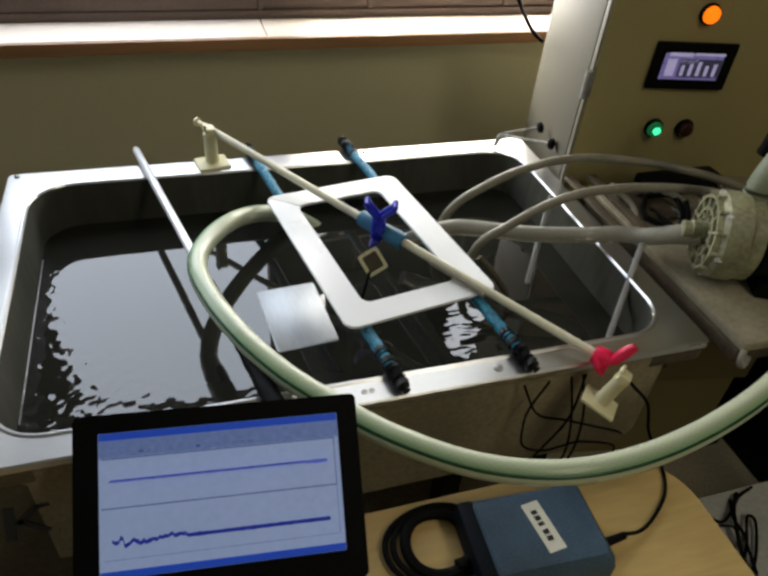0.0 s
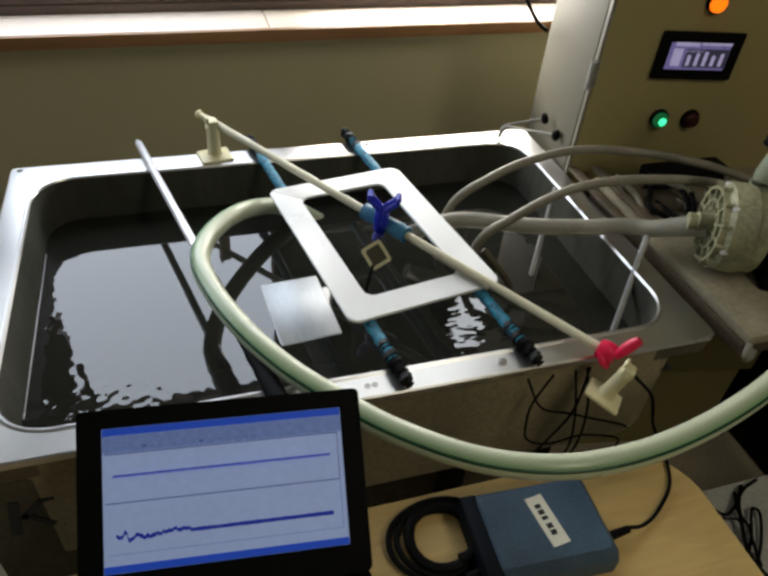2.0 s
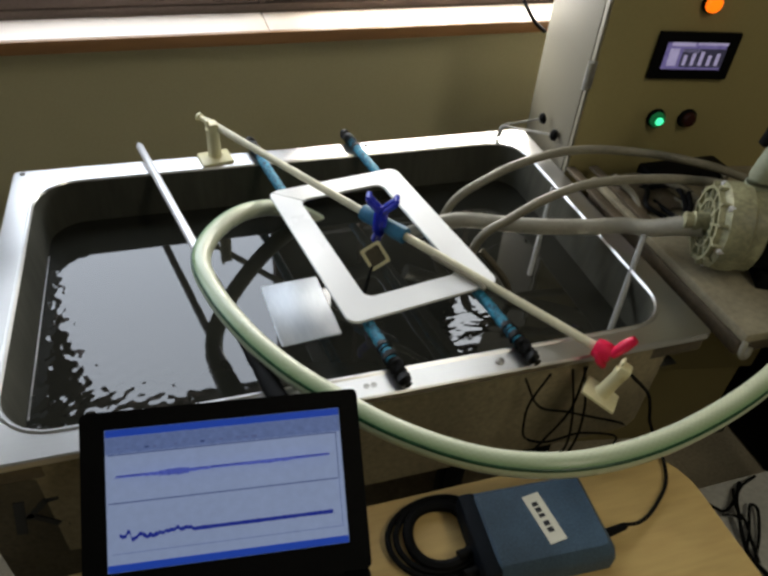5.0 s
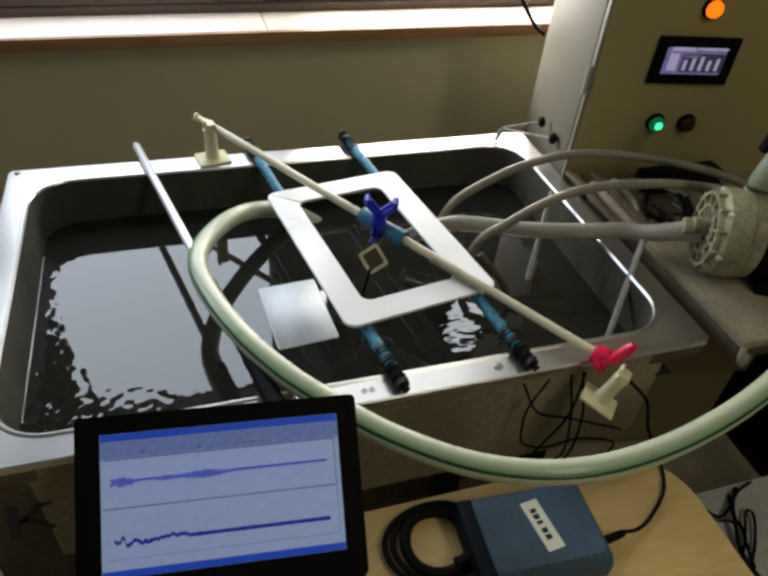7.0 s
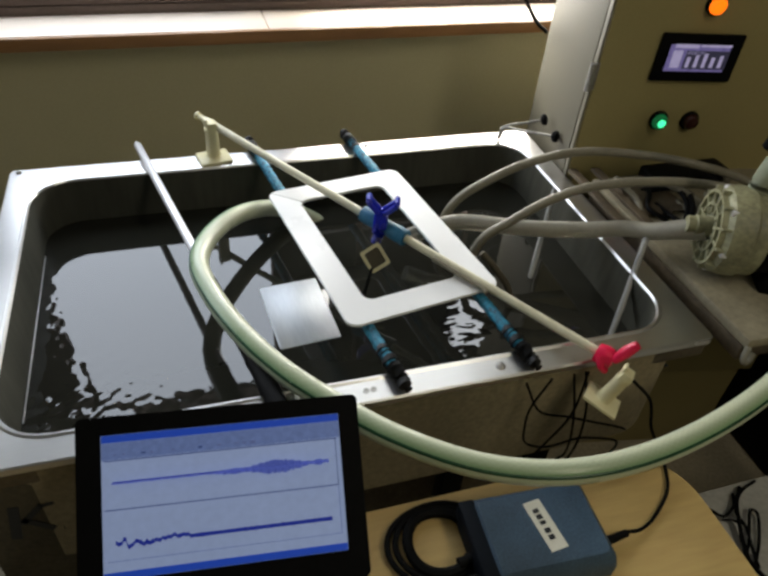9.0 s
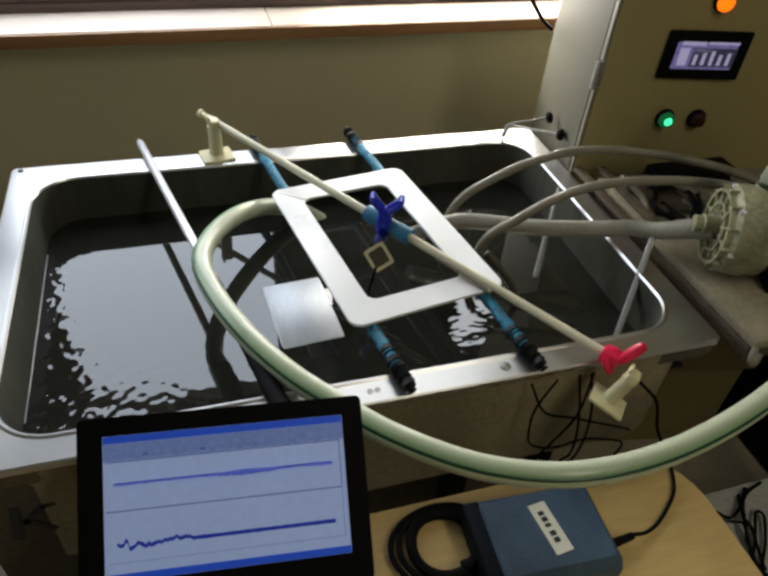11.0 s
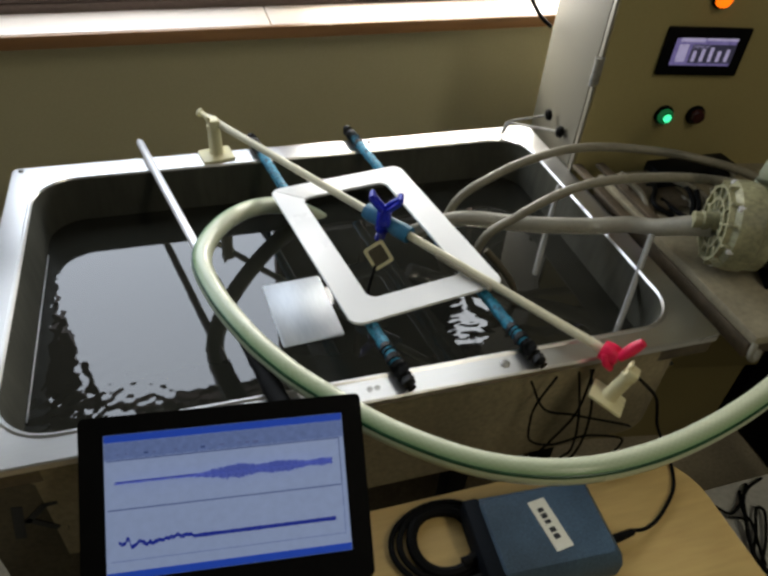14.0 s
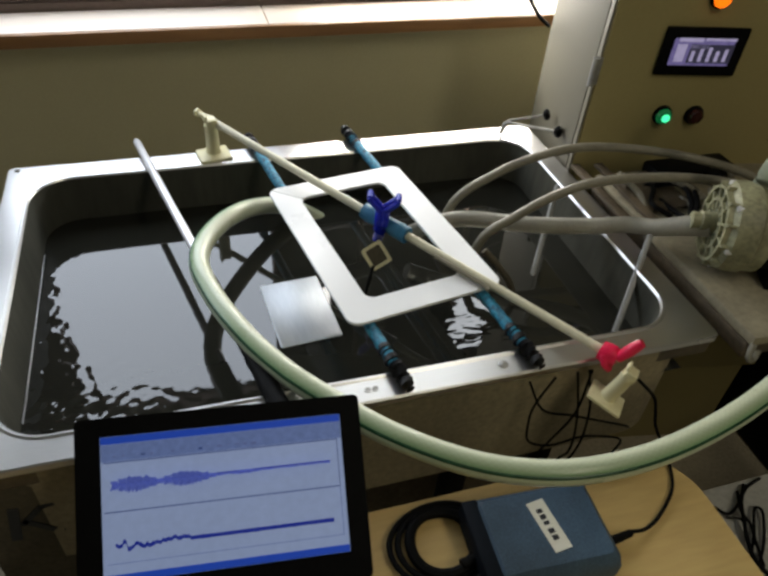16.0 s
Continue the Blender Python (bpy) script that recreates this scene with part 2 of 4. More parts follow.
def lathe(profile, n=24, bm=None, m=None):
    """A turned form about z from (radius, height) pairs."""
    bm = bm or bmesh.new()
    rings = []
    for r, z in profile:
        if r < 1e-6:
            rings.append([bm.verts.new((0, 0, z))])
        else:
            rings.append([bm.verts.new((r * math.cos(2 * math.pi * i / n), r * math.sin(2 * math.pi * i / n), z)) for i in range(n)])
    for a, b in zip(rings, rings[1:]):
        for i in range(n):
            j = (i + 1) % n
            if len(a) == 1 and len(b) == 1:
                continue
            if len(a) == 1:
                bm.faces.new((a[0], b[i], b[j]))
            elif len(b) == 1:
                bm.faces.new((a[i], a[j], b[0]))
            else:
                bm.faces.new((a[i], a[j], b[j], b[i]))
    if m is not None:
        bmesh.ops.transform(bm, matrix=m, verts=[v for r in rings for v in r])
    return bm


def spline(points, steps=8):
    """Smooth line through the points."""
    p = [Vector(q) for q in points]
    p = [p[0] * 2 - p[1]] + p + [p[-1] * 2 - p[-2]]
    out = []
    for i in range(1, len(p) - 2):
        for k in range(steps):
            t = k / steps
            a, b, c, d = p[i - 1], p[i], p[i + 1], p[i + 2]
            out.append(0.5 * (2 * b + (c - a) * t + (2 * a - 5 * b + 4 * c - d) * t * t + (3 * b - a - 3 * c + d) * t ** 3))
    out.append(p[-2])
    return out


def sweep(points, radius, n=12, bm=None, caps=True, flat=1.0, wobble=0.0):
    """A round tube along the points, with its unrolled surface as UV. radius: a number or a function of 0..1."""
    bm = bm or bmesh.new()
    pts = [Vector(q) for q in points]
    uv = bm.loops.layers.uv.verify()
    up = Vector((0, 0, 1))
    rings, us, u = [], [], 0.0
    for i, q in enumerate(pts):
        d = (pts[min(i + 1, len(pts) - 1)] - pts[max(i - 1, 0)]).normalized()
        side = d.cross(up)
        if side.length < 0.05:
            side = d.cross(Vector((1, 0, 0)))
        side.normalize()
        top = side.cross(d)
        r = radius(i / (len(pts) - 1)) if callable(radius) else radius
        ring = []
        for k in range(n):
            a = 2 * math.pi * k / n
            w = 1 + wobble * noise.noise(Vector((q.x * 90 + k, q.y * 90, q.z * 90)))
            ring.append(bm.verts.new(q + side * (math.cos(a) * r * w) + top * (math.sin(a) * r * w * flat)))
        rings.append(ring)
        if i:
            u += (q - pts[i - 1]).length
        us.append(u)
    for i, (a, b) in enumerate(zip(rings, rings[1:])):
        for k in range(n):
            j = (k + 1) % n
            f = bm.faces.new((a[k], a[j], b[j], b[k]))
            for lp, (x, y) in zip(f.loops, ((us[i], k / n), (us[i], (k + 1) / n), (us[i + 1], (k + 1) / n), (us[i + 1], k / n))):
                lp[uv].uv = (x, y)
    if caps:
        bm.faces.new(rings[0])
        bm.faces.new(rings[-1])
    return bm


def rounded(x0, x1, y0, y1, r, n=8):
    """Outline of a rectangle with round corners, anticlockwise from the lower left."""
    out = []
    for cx, cy, a0 in ((x0 + r, y0 + r, 180), (x1 - r, y0 + r, 270), (x1 - r, y1 - r, 0), (x0 + r, y1 - r, 90)):
        for k in range(n + 1):
            a = radians(a0 + 90 * k / n)
            out.append((cx + r * math.cos(a), cy + r * math.sin(a)))
    return out


def loft(rings, bm=None, close=True, cap_last=False, cap_first=False):
    bm = bm or bmesh.new()
    vs = [[bm.verts.new(p) for p in ring] for ring in rings]
    for a, b in zip(vs, vs[1:]):
        n = len(a)
        for i in range(n):
            j = (i + 1) % n
            bm.faces.new((a[i], a[j], b[j], b[i]))
    if cap_first:
        bm.faces.new(vs[0])
    if cap_last:
        bm.faces.new(vs[-1])
    return bm


def between(a, b):
    """Pose at a whose z axis points to b."""
    a, b = Vector(a), Vector(b)
    return Matrix.Translation(a) @ (b - a).to_track_quat("Z", "Y").to_matrix().to_4x4()


# ---------------------------------------------------------------- room
WALL_Y = 1.34
def room():
    bm = box(-2.2, 2.6, -2.4, 1.6, -0.1, 0.0)
    solid("floor", bm, M["vinyl"], "worn beige-brown vinyl floor", kind="structure", smooth=0)
    bm = box(-2.2, 2.6, -2.4, 1.6, 2.5, 2.6)
    solid("ceiling", bm, M["ceiling"], "pale ceiling board", kind="structure", smooth=0)
    bm = box(-2.2, 2.6, WALL_Y, WALL_Y + 0.15, 0.0, 0.963)
    solid("wall_north", bm, M["wall"], "olive grey painted wall below the window", kind="structure", smooth=0)
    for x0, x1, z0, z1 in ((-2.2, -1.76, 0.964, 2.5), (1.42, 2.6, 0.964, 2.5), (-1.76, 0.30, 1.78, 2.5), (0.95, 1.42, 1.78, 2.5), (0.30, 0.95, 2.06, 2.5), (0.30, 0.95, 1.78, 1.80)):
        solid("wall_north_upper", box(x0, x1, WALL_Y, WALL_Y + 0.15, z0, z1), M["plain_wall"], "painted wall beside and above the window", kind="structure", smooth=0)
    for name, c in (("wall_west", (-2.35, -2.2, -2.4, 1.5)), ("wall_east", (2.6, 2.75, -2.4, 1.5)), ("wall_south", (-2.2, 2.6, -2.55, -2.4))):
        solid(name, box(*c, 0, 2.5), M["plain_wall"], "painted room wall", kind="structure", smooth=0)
    sill = thing("window_sill", "pale wooden window board with an orange-brown front edge", "window sill", kind="structure")
    part("sill_board", box(-1.76, 0.198, 1.2885, 1.392, 0.969, 0.988, 0.002), M["sill_top"], sill)
    part("sill_board", box(0.2, 1.42, 1.2885, 1.392, 0.969, 0.988, 0.002), M["sill_top"], sill)
    part("sill_edge", box(-1.76, 1.42, 1.2790, 1.2880, 0.9635, 0.9875, 0.0025), M["sill_edge"], sill, "orange-brown wood edge strip")
    win = thing("window_1", "sliding window with brown-grey frames over a pale board", "window", kind="structure")
    part("window_frame", box(-1.76, 1.42, 1.3925, 1.470, 0.9645, 1.004, 0.003), M["blind"], win, "brown-grey bottom track")
    part("window_frame", box(-1.76, 1.42, 1.3925, 1.470, 1.72, 1.779, 0.003), M["blind"], win)
    # The wide stile at -0.45 is added to darken the left reflection.
    for x0, x1, y in ((-1.76, -1.70, 1.3935), (-0.559, -0.351, 1.3935), (0.197, 0.207, 1.3905), (0.426, 0.44, 1.3935), (0.740, 0.754, 1.3935), (1.35, 1.42, 1.3935)):
        part("stile", box(x0, x1, y, 1.432, 1.0045, 1.7195, 0.002), M["blind"], win)
    part("bottom_rail", box(-1.699, -0.560, 1.3965, 1.420, 1.0045, 1.038, 0.002), M["blind"], win)
    part("bottom_rail", box(-0.350, 0.196, 1.3965, 1.420, 1.0045, 1.038, 0.002), M["blind"], win)
    part("bottom_rail", box(0.208, 1.349, 1.4000, 1.420, 1.0045, 1.038, 0.002), M["blind"], win)
    # Unseen black panels added to shape the window's reflection in the water.
    for x0, x1, z0, z1 in ((0.441, 0.739, 1.145, 1.7195), (0.208, 0.425, 1.145, 1.318), (0.208, 0.360, 1.522, 1.7195), (0.361, 0.425, 1.32, 1.7195), (0.755, 1.349, 1.145, 1.428), (0.932, 1.349, 1.43, 1.70), (0.755, 1.349, 1.702, 1.7195)):
        part("reflection_mask", box(x0, x1, 1.4020, 1.420, z0, z1, 0.002), M["black"], win, "unseen black panel masking the window's reflection")
    # Unseen backing boards added to close the openings behind the daylight lamps.
    part("outer_backing", box(-1.76, 1.42, 1.437, 1.452, 1.0045, 1.7195), M["plain_wall"], win)
    part("transom_backing", box(0.3005, 0.9495, 1.437, 1.452, 1.8005, 2.0595), M["plain_wall"], win, "unseen backing board added behind the small upper light")


room()


# ---------------------------------------------------------------- sink
RIM = 0.85
WATER = 0.776
BOTTOM = 0.66
IN = (-0.222, 0.624, 0.517, 1.028)
OUT = (-0.262, 0.664, 0.479, 1.077)


def ring(rect, r, z, grow=0.0, n=8):
    x0, x1, y0, y1 = rect
    return [(x, y, z) for x, y in rounded(x0 - grow, x1 + grow, y0 - grow, y1 + grow, max(0.002, r + grow), n)]


def sink():
    s = thing("sink", "stainless steel sink with wide flat rim, half full of water", "sink")
    bm = loft([ring(OUT, 0.010, RIM - 0.010, -0.004), ring(OUT, 0.010, RIM - 0.010), ring(OUT, 0.010, RIM - 0.002), ring(OUT, 0.010, RIM, -0.002),
               ring(IN, 0.062, RIM, 0.007), ring(IN, 0.062, RIM + 0.0022, 0.0045), ring(IN, 0.062, RIM + 0.0022, 0.002), ring(IN, 0.062, RIM - 0.001, 0.0)])
    part("rim", bm, M["steel"], s, "brushed steel rim with a raised bead")
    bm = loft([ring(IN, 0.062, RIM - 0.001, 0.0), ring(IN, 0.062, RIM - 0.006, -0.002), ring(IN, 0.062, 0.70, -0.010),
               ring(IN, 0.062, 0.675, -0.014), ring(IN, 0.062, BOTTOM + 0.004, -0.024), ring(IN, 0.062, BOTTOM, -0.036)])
    part("basin_wall", bm, M["basin"], s, "dull steel basin wall with its shade put into the colour")
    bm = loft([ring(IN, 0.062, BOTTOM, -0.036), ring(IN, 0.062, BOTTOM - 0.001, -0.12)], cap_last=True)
    part("basin_floor", bm, M["floor_steel"], s, "steel basin floor coloured near-black for its shade")
    bm = loft([ring(IN, 0.05, RIM - 0.004, 0.033), ring(IN, 0.05, 0.66, 0.033), ring(IN, 0.05, 0.64, 0.015)], cap_last=True)
    part("shell", bm, M["shell_paint"], s, "brown stained outer shell")
    part("front_rail", box(-0.258, 0.660, 0.4845, 0.4985, 0.812, 0.8385, 0.002), M["grime"], s, "brown stained rail under the rim")
    part("front_panel", box(-0.258, 0.13, 0.4855, 0.4965, 0.45, 0.8105, 0.002), M["carton"], s, "brown-grey front panel")
    # unreadable dark lettering on the panel, as plain strokes
    for x0, z0, x1, z1, w in ((-0.214, 0.776, -0.225, 0.716, 0.011), (-0.213, 0.742, -0.187, 0.771, 0.007), (-0.189, 0.769, -0.166, 0.773, 0.006),
                              (-0.211, 0.750, -0.184, 0.722, 0.008), (-0.165, 0.774, -0.168, 0.745, 0.007), (-0.169, 0.741, -0.173, 0.716, 0.005), (-0.160, 0.768, -0.150, 0.772, 0.005)):
        h = math.hypot(x1 - x0, z1 - z0)
        bm = box(-w / 2, w / 2, -0.0006, 0.0006, -h / 2, h / 2)
        part("stroke", bm, M["ink"], s, m=pose((x0 + x1) / 2, 0.4848, (z0 + z1) / 2, 0, math.degrees(math.atan2(x1 - x0, z1 - z0)), 0), smooth=0)
    for x in (-0.235, 0.335, 0.640):
        for y in (0.525 if x < 0.6 else 0.70, 1.045):
            part("leg", box(x - 0.016, x + 0.016, y - 0.016, y + 0.016, 0.0, 0.812, 0.003), M["black"], s, "dark square leg")
    part("stretcher", box(-0.235, 0.635, 0.517, 0.533, 0.16, 0.19, 0.003), M["grime"], s)
    # Made-up sheet so the gap below the sink reads dark.
    part("floor_blocker", box(-0.25, 0.65, 0.536, 1.06, 0.195, 0.212, 0.002), M["grime"], s, "brown sheet added under the basin to hide the lit floor")
    # Thin steel line modelled in place of the rim bead's reflection.
    part("bead_reflection", sweep([(-0.2145, 0.60 + 0.33 * k / 8, WATER + 0.0016) for k in range(9)], 0.0011, 6), M["steel"], s, "bright line at the water's edge in place of the bead's reflection")
    # screws and drill holes in the rim
    for x, y, r in ((-0.247, 1.066, 0.0045), (0.354, 0.4975, 0.0065), (0.545, 0.4935, 0.004), (0.335, 1.062, 0.003)):
        bm = lathe([(0, 0.0035), (r * 0.6, 0.0032), (r, 0.001), (r, 0)], 14)
        part("screw", bm, M["galv"], s, "domed screw head", m=pose(x, y, RIM))
    for x in (0.181, 0.190):
        bm = lathe([(0.0038, 0.0), (0.0038, 0.0007), (0.002, 0.0007), (0, 0.0002)], 12)
        part("drain_hole", bm, M["galv"], s, m=pose(x, 0.4965, RIM))
    return s


sink()


def water():
    """Rippled sheet, a little wider than the basin at its level; its edge lies inside the double wall."""
    x0, x1, y0, y1 = IN[0] - 0.018, IN[1] + 0.018, IN[2] - 0.018, IN[3] + 0.018
    nx, ny = 420, 270
    verts, faces = [], []
    for j in range(ny + 1):
        for i in range(nx + 1):
            x, y = x0 + (x1 - x0) * i / nx, y0 + (y1 - y0) * j / ny
            d1 = math.hypot(x - 0.40, y - 0.70)
            d2 = math.hypot(x + 0.19, y - 0.56)
            z = 0.00005 * math.sin(d1 * 210) * math.exp(-d1 * 9)
            z += 0.0018 * math.exp(-d2 * 17) * noise.noise(Vector((x * 80, y * 80, 0.3)))
            edge = 0.7 * math.exp(-(x + 0.215) / 0.020) if x > -0.215 else 0.7
            edge += 0.6 * math.exp(-(y - 0.53) / 0.026) if y > 0.53 else 0.6
            z += 0.0011 * min(1.3, edge) * noise.noise(Vector((x * 95, y * 80, 1.7))) + 0.0003 * min(1.3, edge) * noise.noise(Vector((x * 190, y * 170, 6.1)))
            z += 0.00035 * math.exp(-((x - 0.385) ** 2 + (y - 0.645) ** 2) / 0.0022) * noise.noise(Vector((x * 55, y * 130, 4.0)))
            z += 0.00005 * noise.noise(Vector((x * 17, y * 17, 8.0)))
            verts.append((x, y, z))
    for j in range(ny):
        for i in range(nx):
            a = j * (nx + 1) + i
            faces.append((a, a + 1, a + nx + 2, a + nx + 1))
    me = bpy.data.meshes.new("water_surface")
    me.from_pydata(verts, [], faces)
    me.polygons.foreach_set("use_smooth", [True] * len(me.polygons))
    me.materials.append(M["water"])
    ob = new("water", me)
    ob.visible_shadow = False
    ob.matrix_basis = pose(0, 0, WATER)
    return tagged(ob, "dark rippling water surface inside the steel sink", "water", kind="structure")


WATER_SHEET = water()


def bright_patch_plate():
    """Steel plate added just above the surface to give the water's bright reflected patch."""
    m = pose(0.1535, 0.760, WATER + 0.0010, -0.2, -0.2, 4)
    t = thing("patch_plate", "brushed steel plate added for the bright patch on the water", "plate", m)
    o = lambda z, g: [(x, y, z) for x, y in rounded(-0.056 + g, 0.033 - g, -0.102 + g, 0.034 - g, 0.004, 3)]
    part("sheet", loft([o(-0.0030, 0), o(-0.0006, 0), o(0.0, 0.0006)], cap_first=True, cap_last=True), M["water_patch"], t)
    for x, y in ((-0.045, -0.09), (-0.045, 0.024), (0.026, -0.09), (0.026, 0.024)):
        part("foot", lathe([(0, -0.0032), (0.006, -0.0032), (0.006, BOTTOM - WATER - 0.0005), (0, BOTTOM - WATER - 0.0005)], 12), M["water_patch"], t, m=pose(x, y, 0))


bright_patch_plate()


# ---------------------------------------------------------------- things across the sink
def wrapped_bar(a, b, group="wrapped bars"):
    a, b = Vector(a), Vector(b)
    ln = (b - a).length
    t = thing("wrapped_bar", "bar wrapped in blue mesh with black taped ends across the sink", "bar", between(a, b), group)
    n = 70
    line = [(0, 0, ln * (0.05 + 0.90 * i / n)) for i in range(n + 1)]
    part("mesh_wrap", sweep(line, lambda u: 0.0076 + 0.0005 * math.sin(u * 150), 14, wobble=0.14), M["blue_wrap"], t, "blue mesh wrapping")
    for z0, z1 in ((-0.012, 0.062), (ln - 0.068, ln + 0.012)):
        line = [(0.0006 * math.sin(k * 2.1), 0.0006 * math.cos(k * 1.7), z0 + (z1 - z0) * k / 12) for k in range(13)]
        part("taped_end", sweep(line, lambda u: 0.0098 + 0.0002 * math.sin(u * 14) - 0.0045 * (abs(2 * u - 1) ** 6), 14, wobble=0.07), M["tape"], t, "black taped end")
    return t


wrapped_bar((0.127, 1.090, 0.8615), (0.224, 0.489, 0.8615))
wrapped_bar((0.302, 1.090, 0.8615), (0.391, 0.486, 0.8615))


def plate_frame():
    """White plate with a large window, laid on the two bars: four mitred sides, the back left mitre standing open a little."""
    z0, z1 = 0.8704, 0.8740
    place = Matrix.Translation((0.266, 0.7585, 0)) @ Matrix.Rotation(0.163, 4, "Z")
    t = thing("plate_frame", "white acrylic frame plate with a rectangular window", "frame", place)
    hw, hh, iw, ih, dx, r = 0.1125, 0.1630, 0.0705, 0.1240, -0.0022, 0.014
    o = rounded(-hw, hw, -hh, hh, 0.016, 8)
    q = rounded(dx - iw, dx + iw, -ih, ih, r, 8)
    n = len(o)
    # corners run anticlockwise from the front left; each side takes the outline from mid corner to mid corner
    for k, open_end in ((0, 0.0), (1, 0.0), (2, 0.0026), (3, 0.0)):
        ids = [(k * 9 + 4 + m) % n for m in range(10)]
        outer, inner = [Vector((*o[a], 0)) for a in ids], [Vector((*q[a], 0)) for a in ids]
        run = (outer[-1] - outer[0]).normalized()
        outer[-1] -= run * open_end
        inner[-1] -= run * open_end
        bm = bmesh.new()
        top_o = [bm.verts.new(v + Vector((0, 0, z1 - 0.0008))) for v in outer]
        top_e = [bm.verts.new(v.lerp(w, 0.02) + Vector((0, 0, z1))) for v, w in zip(outer, inner)]
        top_f = [bm.verts.new(w.lerp(v, 0.02) + Vector((0, 0, z1))) for v, w in zip(outer, inner)]
        top_i = [bm.verts.new(w + Vector((0, 0, z1 - 0.0008))) for w in inner]
        low_i = [bm.verts.new(w + Vector((0, 0, z0))) for w in inner]
        low_o = [bm.verts.new(v + Vector((0, 0, z0))) for v in outer]
        loops = [top_o, top_e, top_f, top_i, low_i, low_o]
        for a, b in zip(loops, loops[1:] + loops[:1]):
            for m in range(9):
                bm.faces.new((a[m], a[m + 1], b[m + 1], b[m]))
        bm.faces.new([lp[0] for lp in loops])
        bm.faces.new([lp[-1] for lp in reversed(loops)])
        part("side", bm, M["white"], t, smooth=0)


plate_frame()


def steel_bar():
    a, b = Vector((-0.064, 1.122, 0.8590)), Vector((0.080, 0.478, 0.8590))
    ln = (b - a).length
    t = thing("steel_bar", "polished steel bar with a black sleeve laid across the sink", "bar", between(a, b))
    part("rod", lathe([(0, 0), (0.0030, 0), (0.0064, 0.010), (0.0066, ln * 0.62), (0, ln * 0.62)], 18), M["chrome"], t)
    part("sleeve", sweep([(0, 0, ln * (0.62 + 0.38 * k / 20)) for k in range(21)], lambda u: 0.0072 + 0.0050 * u + 0.0004 * math.sin(u * 40), 14, wobble=0.08), M["rubber"], t, "black wrapped sleeve")


steel_bar()

ROD_A, ROD_B = Vector((0.056, 1.079, 0.9135)), Vector((0.500, 0.440, 0.866))


def holder_mesh(parent, m):
    """Small stand: square foot, flared stem, clip head."""
    bm = box(-0.027, 0.027, -0.022, 0.022, 0.0, 0.0060, 0.002)
    part("foot", bm, M["ivory"], parent, m=m)
    bm = lathe([(0, 0.0066), (0.017, 0.0072), (0.0125, 0.0085), (0.0115, 0.014), (0.0105, 0.052), (0.0115, 0.0535), (0.0115, 0.060), (0, 0.060)], 20)
    part("stem", bm, M["ivory"], parent, m=m)
    bm = box(-0.009, 0.009, -0.011, 0.011, 0.056, 0.071, 0.003)
    box(-0.011, -0.006, -0.008, 0.008, 0.066, 0.078, 0.002, bm=bm)
    part("clip_head", bm, M["ivory"], parent, m=m)


def support_rod():
    t = thing("support_rod", "long cream plastic rod on ivory stands, slung across the sink", "rod")
    n = 40
    line = [ROD_A.lerp(ROD_B, 0.962 * k / n) for k in range(n + 1)]
    part("rod", sweep(line, 0.0060, 16), M["pvc"], t, "cream plastic rod")
    d = (ROD_B - ROD_A).normalized()
    part("rod_tip", sweep([ROD_A - d * 0.022, ROD_A - d * 0.018, ROD_A - d * 0.0177, ROD_A - d * 0.002], lambda u: 0.0072 if u < 0.5 else 0.0045, 14), M["ivory"], t, "knobbed ivory tip")
    # thinner strip tied along the rod
    line = [ROD_A.lerp(ROD_B, 0.62 + 0.12 * k / 8) + Vector((-0.007 - 0.004 * (k == 8), -0.006, 0.001)) for k in range(9)]
    part("tie_strip", sweep(line, 0.0032, 8), M["grey_hose"], t)
    holder_mesh(t, pose(0.062, 1.0585, RIM + 0.0005, 0, 0, 10))
    # the front stand hangs below the rod's end, turned a little outwards
    z = Vector((0.290, -0.120, 0.945)).normalized()
    y = z.cross(Vector((0.640, -0.690, -0.280))).normalized()
    m = Matrix.Translation((0.4690, 0.4360, 0.8230)) @ Matrix((y.cross(z), y, z)).transposed().to_4x4() @ Matrix.Scale(0.84, 4)
    holder_mesh(t, m)
    return t


support_rod()


def wing_clip(name, mat, label, m, spread, grip, across=False, wire=0.0042):
    """Spring clip: two jaws round the rod and two splayed handles."""
    t = thing(name, label, "clip", m)
    for s in (-1, 1):
        arc = [(s * grip * math.cos(radians(a)), grip * math.sin(radians(a))) for a in range(-75, 86, 16)]
        bm = bmesh.new()
        for d in (-0.006, 0.0, 0.006):
            sweep([(d, x, z) if across else (x, d, z) for x, z in arc], wire, 8, bm=bm)
        part("jaw", bm, mat, t)
        pts = [(s * 0.004, 0, grip + 0.002), (s * spread * 0.5, 0, grip + 0.008), (s * spread, 0, grip + 0.019), (s * spread * 1.1, 0.0, grip + 0.025)]
        bm = bmesh.new()
        for dy in (-0.006, 0.006):
            sweep([(x, dy, z) for x, _, z in spline(pts, 5)], wire, 8, bm=bm)
        sweep([(s * spread * 1.08, -0.007, grip + 0.024), (s * spread * 1.08, 0.007, grip + 0.024)], wire, 8, bm=bm)
        part("handle", bm, mat, t)
    return t


